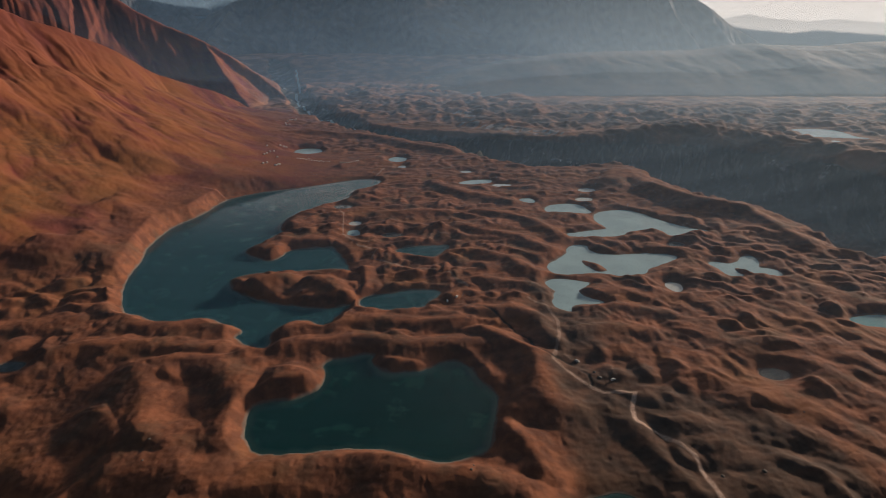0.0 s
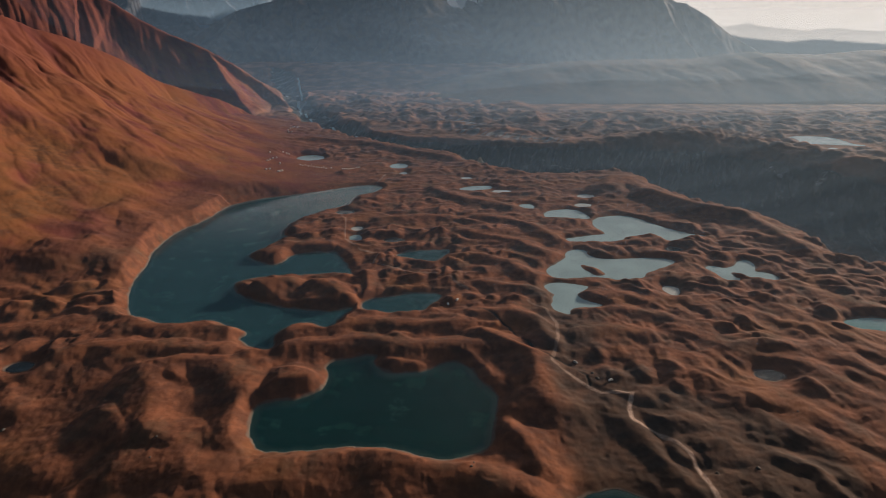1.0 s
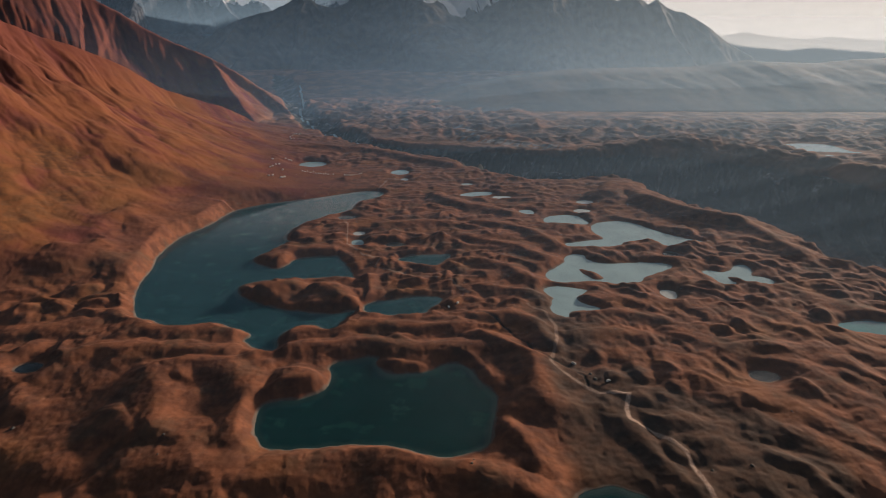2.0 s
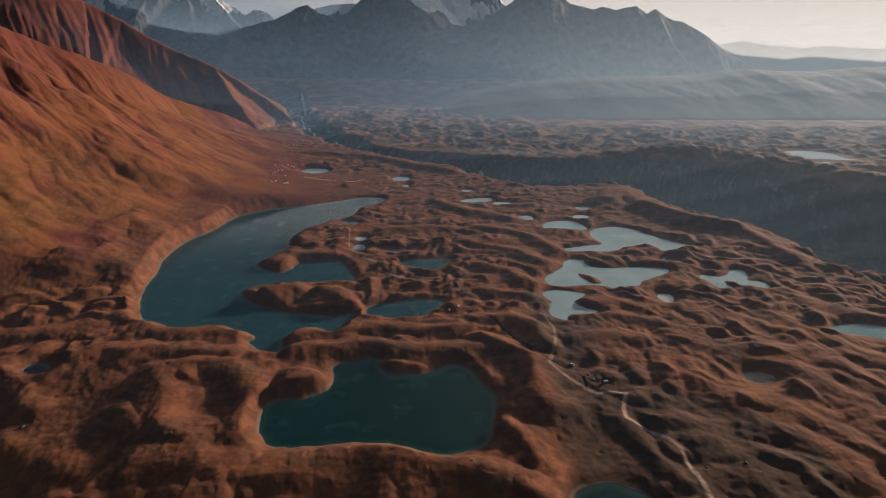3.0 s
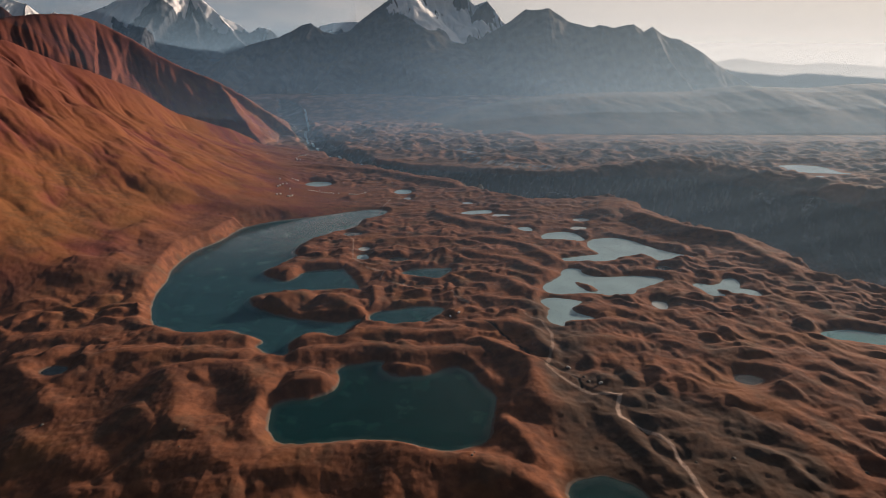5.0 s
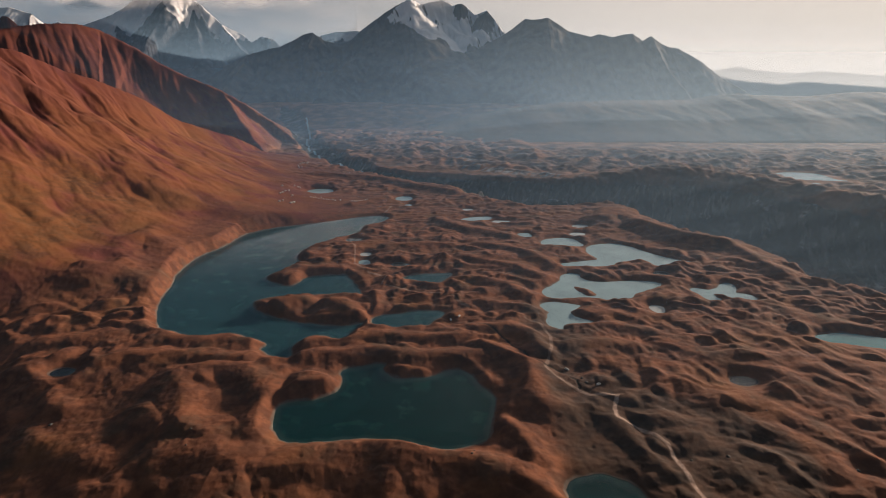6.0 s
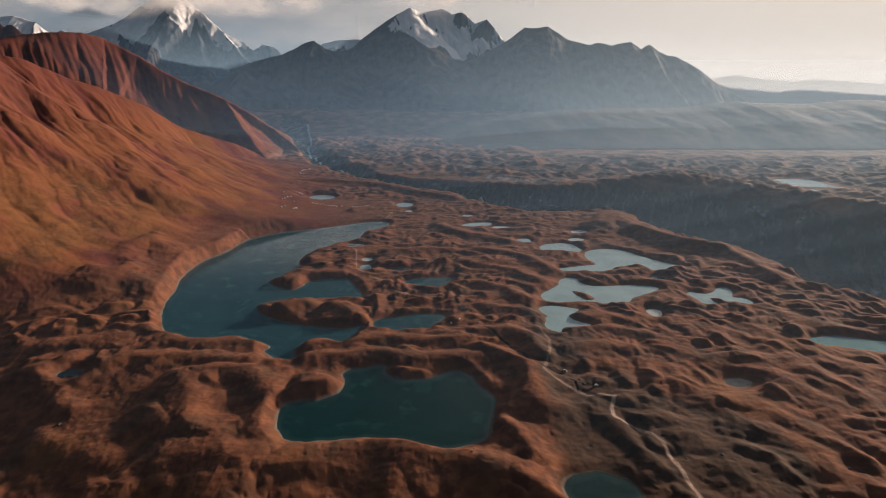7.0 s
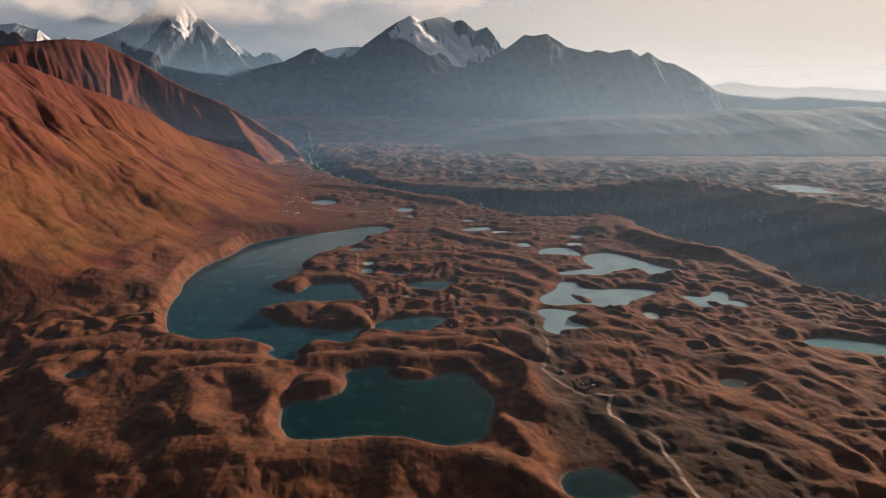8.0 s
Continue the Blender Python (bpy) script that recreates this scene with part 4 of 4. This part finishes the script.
# cloud bank that hides the massif's summits
def cloud_material():
    mat = bpy.data.materials.new("cloud_bank")
    nt = tree(mat)
    pos = node(nt, "ShaderNodeNewGeometry").outputs["Position"]
    p = node(nt, "ShaderNodeSeparateXYZ")
    nt.links.new(pos, p.inputs[0])
    lump = grain(nt, pos, 0.0016, 6, 0.5, (1, 1, 1.7))
    rise = math_node(nt, "ADD", p.outputs["Z"], math_node(nt, "MULTIPLY", math_node(nt, "SUBTRACT", lump, 0.5), 620.0))
    fac = math_node(nt, "MULTIPLY", step(nt, rise, 790.0, 1060.0), step(nt, p.outputs["Z"], 1500.0, 1150.0))
    clear = node(nt, "ShaderNodeBsdfTransparent")
    tone = blend(nt, step(nt, lump, 0.40, 0.62), (0.36, 0.44, 0.53), (0.53, 0.54, 0.56))
    veil = node(nt, "ShaderNodeBsdfTranslucent")
    nt.links.new(tone, veil.inputs["Color"])
    m = node(nt, "ShaderNodeMixShader")
    for i, o in enumerate((math_node(nt, "MULTIPLY", fac, 0.85), clear.outputs[0], veil.outputs[0])):
        nt.links.new(o, m.inputs[i])
    nt.links.new(m.outputs[0], node(nt, "ShaderNodeOutputMaterial").inputs[0])
    return mat


me = bpy.data.meshes.new("cloud_bank")
me.from_pydata([(-5200, 4420, 600), (700, 4420, 600), (700, 4420, 1500), (-5200, 4420, 1500)], [], [(0, 1, 2, 3)])
me.materials.append(cloud_material())
tagged(new("cloud_bank", me), "ragged evening cloud round the snowy summits", "cloud", kind="stuff")


# ---- small things: river, camp, vehicles, boulders ----
RIVER_FAR = [(-850, 3115), (-722, 2699), (-670, 2415), (-586, 2166), (-510, 2016), (-475, 1935), (-395, 1836), (-287, 1683)]
RIVER_GORGE = [(119, 1465), (154, 1420), (193, 1392), (231, 1364), (278, 1344)]
BIG_YURTS = [(-358, 1073), (-354, 1081)]
SMALL_YURTS = [(-383, 1068), (-378, 1078), (-402, 1138), (-400, 1149), (-399, 1169), (-395, 1183), (-373, 1135), (-427, 1235), (-406, 1271), (-402, 1285), (-393, 1275), (-486, 1599), (-487, 1628), (-487, 1651), (-483, 1660), (-474, 1663), (-473, 1674), (-472, 1559), (-464, 1563)]
TENTS = [(-332, 1149), (-325, 1146), (-321, 1153), (-312, 1145), (-309, 1160), (-300, 1145), (-294, 1147), (-289, 1148), (-282, 1143), (-279, 1152), (-271, 1141), (-260, 1148)]
ROW0, ROW1, ROWY = -234.0, -194.0, 1147.5
CARS = [(128, 402), (153, 372), (5, 517), (16, 523)]
ROCKS = [(296, 328), (230, 269), (325, 254), (20, 268), (22, 273), (-369, 321), (199, 266), (-225, 298), (-219, 277), (142, 376), (139, 383)]


def river(name, line, width, label, level=None):
    pts = [Vector((*p, 0)) for p in line]
    dense = []
    for a, b in zip(pts[:-1], pts[1:]):
        n = max(2, int((b - a).length / 12))
        dense += [a.lerp(b, i / n) for i in range(n)]
    dense.append(pts[-1])
    x, y = np.array([p.x for p in dense]), np.array([p.y for p in dense])
    side = np.stack((np.gradient(y), -np.gradient(x)), axis=1)
    side /= np.linalg.norm(side, axis=1)[:, None] + 1e-9
    x, y = x + 14 * perlin(y / 45, x / 45), y + 6 * perlin(x / 40, y / 40)
    w = width * (1 + 0.8 * perlin(y / 30 + 4, x / 30))
    across = np.linspace(-1, 1, 4)
    gx = x[:, None] + side[:, :1] * w[:, None] * across
    gy_ = y[:, None] + side[:, 1:] * w[:, None] * across
    z, _ = heights(gx.ravel(), gy_.ravel())
    z = z.reshape(gx.shape)
    z[:] = z.max(axis=1)[:, None] + 0.4 if level is None else level
    return tagged(sheet(name, gx, gy_, z, WATER_MILK), label, "river", kind="structure")


river("river", RIVER_FAR, 5.0, "pale braided mountain river in a valley")
river("river", RIVER_GORGE, 7.0, "pale river on the floor of the gorge", -62.0)


def part(name, bm, material, parent, label=""):
    me = bpy.data.meshes.new(name)
    bm.to_mesh(me)
    bm.free()
    me.materials.append(material)
    ob = new(name, me)
    ob.parent = parent
    return tagged(ob, label)


def lathe(profile, turns=20):
    """A surface of revolution from (radius, height) pairs."""
    bm = bmesh.new()
    rings = [[bm.verts.new((r * math.cos(2 * math.pi * i / turns), r * math.sin(2 * math.pi * i / turns), z)) for i in range(turns)] for r, z in profile]
    for a, b in zip(rings[:-1], rings[1:]):
        for i in range(turns):
            f = bm.faces.new((a[i], a[(i + 1) % turns], b[(i + 1) % turns], b[i]))
            f.smooth = True
    bm.faces.new(rings[-1])
    bm.faces.new(list(reversed(rings[0])))
    return bm


def block(x, y, z, at, bevel=0.03, taper=1.0):
    bm = bmesh.new()
    bmesh.ops.create_cube(bm, size=1)
    for v in bm.verts:
        k = taper if v.co.z > 0 else 1.0
        v.co = Vector((v.co.x * x * k + at[0], v.co.y * y * k + at[1], v.co.z * z + at[2]))
    if bevel:
        bmesh.ops.bevel(bm, geom=bm.edges[:], offset=bevel, segments=2, affect="EDGES")
    return bm


FELT, FELT_ROOF = plain("white_felt", (0.74, 0.70, 0.64)), plain("roof_felt", (0.80, 0.77, 0.72))
BAND, WOOD_RED = plain("woven_band", (0.25, 0.10, 0.07)), plain("painted_door", (0.22, 0.07, 0.04))
CANVAS, CANVAS_TAN = plain("pale_canvas", (0.76, 0.73, 0.66)), plain("tan_canvas", (0.62, 0.52, 0.38))
PAINT, GLASS, RUBBER, STEEL = plain("white_car_paint", (0.75, 0.75, 0.74), 0.35), plain("car_glass", (0.03, 0.035, 0.04), 0.1), plain("tyre_rubber", (0.03, 0.03, 0.03), 0.9), plain("wheel_steel", (0.4, 0.4, 0.4), 0.4, 0.8)
STONE = plain("boulder_stone", (0.13, 0.12, 0.11), 0.9, 0.0, 0.5, 1.2)


def make_yurt(radius):
    yurt = new("yurt")
    part("wall", lathe([(radius, 0), (radius * 1.03, 0.9), (radius, 1.7)]), FELT, yurt)
    roof = part("roof", lathe([(radius * 1.06, 1.62), (radius * 0.98, 1.85), (radius * 0.62, 2.5), (radius * 0.3, 2.9), (radius * 0.2, 3.0)]), FELT_ROOF, yurt)
    part("crown_ring", lathe([(radius * 0.22, 2.97), (radius * 0.2, 3.15), (radius * 0.08, 3.22)], 14), BAND, roof, "dark wooden crown ring")
    part("band", lathe([(radius * 1.035, 1.15), (radius * 1.035, 1.35)]), BAND, yurt, "dark woven band")
    part("door", block(0.9, 0.16, 1.5, (0, -radius * 1.02, 0.76)), WOOD_RED, yurt, "red painted wooden door")
    return tagged(yurt, "round white felt yurt on grass below the slope", "yurt", "yurts of the camp")


def make_tent():
    tent = new("tent")
    bm = bmesh.new()
    ends = []
    for x in (-1.7, 1.7):
        ends.append([bm.verts.new((x * k, y, z)) for y, z, k in ((-1.35, 0, 1), (-1.1, 0.75, 1), (-0.45, 1.6, 0.9), (0, 1.85, 0.86), (0.45, 1.6, 0.9), (1.1, 0.75, 1), (1.35, 0, 1))])
    for i in range(6):
        bm.faces.new((ends[0][i], ends[0][i + 1], ends[1][i + 1], ends[1][i]))
    bm.faces.new(list(reversed(ends[0])))
    bm.faces.new(ends[1])
    part("canopy", bm, CANVAS, tent)
    part("door_flap", block(0.05, 0.8, 1.2, (1.68, 0, 0.62), 0.01, 0.92), CANVAS_TAN, tent, "tan canvas door flap")
    part("ridge_pole", block(3.2, 0.06, 0.06, (0, 0, 1.87), 0.01), WOOD_RED, tent)
    return tagged(tent, "pale canvas camp tent in a row on grass", "tent", "tents of the camp")


def make_van():
    van = new("van")
    part("body", block(4.7, 1.85, 0.95, (0, 0, 0.85), 0.16), PAINT, van)
    cabin = part("cabin", block(3.5, 1.72, 0.85, (-0.35, 0, 1.7), 0.18, 0.86), PAINT, van)
    for y in (-0.80, 0.80):
        part("side_window", block(2.9, 0.05, 0.45, (-0.35, y, 1.72), 0.02), GLASS, cabin, "dark side window")
    part("windscreen", block(0.06, 1.45, 0.5, (1.33, 0, 1.68), 0.02), GLASS, cabin, "dark windscreen")
    for x in (-1.5, 1.45):
        for y in (-0.82, 0.82):
            bm = lathe([(0.24, -0.11), (0.34, -0.09), (0.36, 0), (0.34, 0.09), (0.24, 0.11)], 18)
            bmesh.ops.transform(bm, matrix=pose(x, y, 0.36, 90), verts=bm.verts[:])
            wheel = part("tyre", bm, RUBBER, van, "black tyre")
            bm = lathe([(0.05, -0.125), (0.22, -0.115), (0.22, 0.115), (0.05, 0.125)], 14)
            bmesh.ops.transform(bm, matrix=pose(x, y, 0.36, 90), verts=bm.verts[:])
            part("rim", bm, STEEL, wheel)
    for y in (-0.65, 0.65):
        part("headlight", block(0.06, 0.3, 0.18, (2.34, y, 0.95), 0.02), STEEL, van)
    return tagged(van, "small white van parked on grass beside the track", "van", "parked vans")


def make_boulder(seed):
    bm = bmesh.new()
    bmesh.ops.create_icosphere(bm, subdivisions=3, radius=1.0)
    for v in bm.verts:
        n = noise.noise(v.co * 0.9 + Vector((seed, 0, 0))) * 0.45 + noise.noise(v.co * 2.4 + Vector((0, seed, 0))) * 0.16
        v.co *= 1 + n
        v.co.z = max(v.co.z * 0.72, -0.35)
    me = bpy.data.meshes.new("boulder")
    bm.to_mesh(me)
    bm.free()
    for f in me.polygons:
        f.use_smooth = True
    me.materials.append(STONE)
    return tagged(new("boulder", me), "dark lichen-covered boulder lying on grass", "boulder", "boulders on the grass")


def strew(thing, places, turns):
    """Copies of a thing at places of the plan, on the ground; the thing itself takes the first."""
    z, _ = heights(np.array([float(p[0]) for p in places]), np.array([float(p[1]) for p in places]))
    for i, ((x, y), h, turn) in enumerate(zip(places, z, turns)):
        m = pose(x, y, float(h) - 0.12, 0, 0, turn)
        if i == 0:
            thing.matrix_world = m
        else:
            copy_thing(thing, m)


strew(make_yurt(3.4), BIG_YURTS, (20, -15, 5))
strew(make_yurt(2.3), SMALL_YURTS, [(37 * i) % 360 for i in range(len(SMALL_YURTS))])
tent_rows = TENTS + [(ROW0 + (ROW1 - ROW0) * i / 10, ROWY) for i in range(11)]
strew(make_tent(), tent_rows, [90 + 4 * (i % 3) for i in range(len(tent_rows))])
strew(make_van(), CARS, (-38, 25, 100, 60))
for n, place in enumerate(ROCKS):
    rock = make_boulder(n * 3.7)
    size = 0.8 + 0.35 * ((n * 7) % 4)
    rock.scale = (size, size * 0.85, size * 0.8)
    z, _ = heights(np.array([float(place[0])]), np.array([float(place[1])]))
    rock.location = (*place, float(z[0]) + 0.12)
    rock.rotation_euler = (0, 0, n * 1.3)
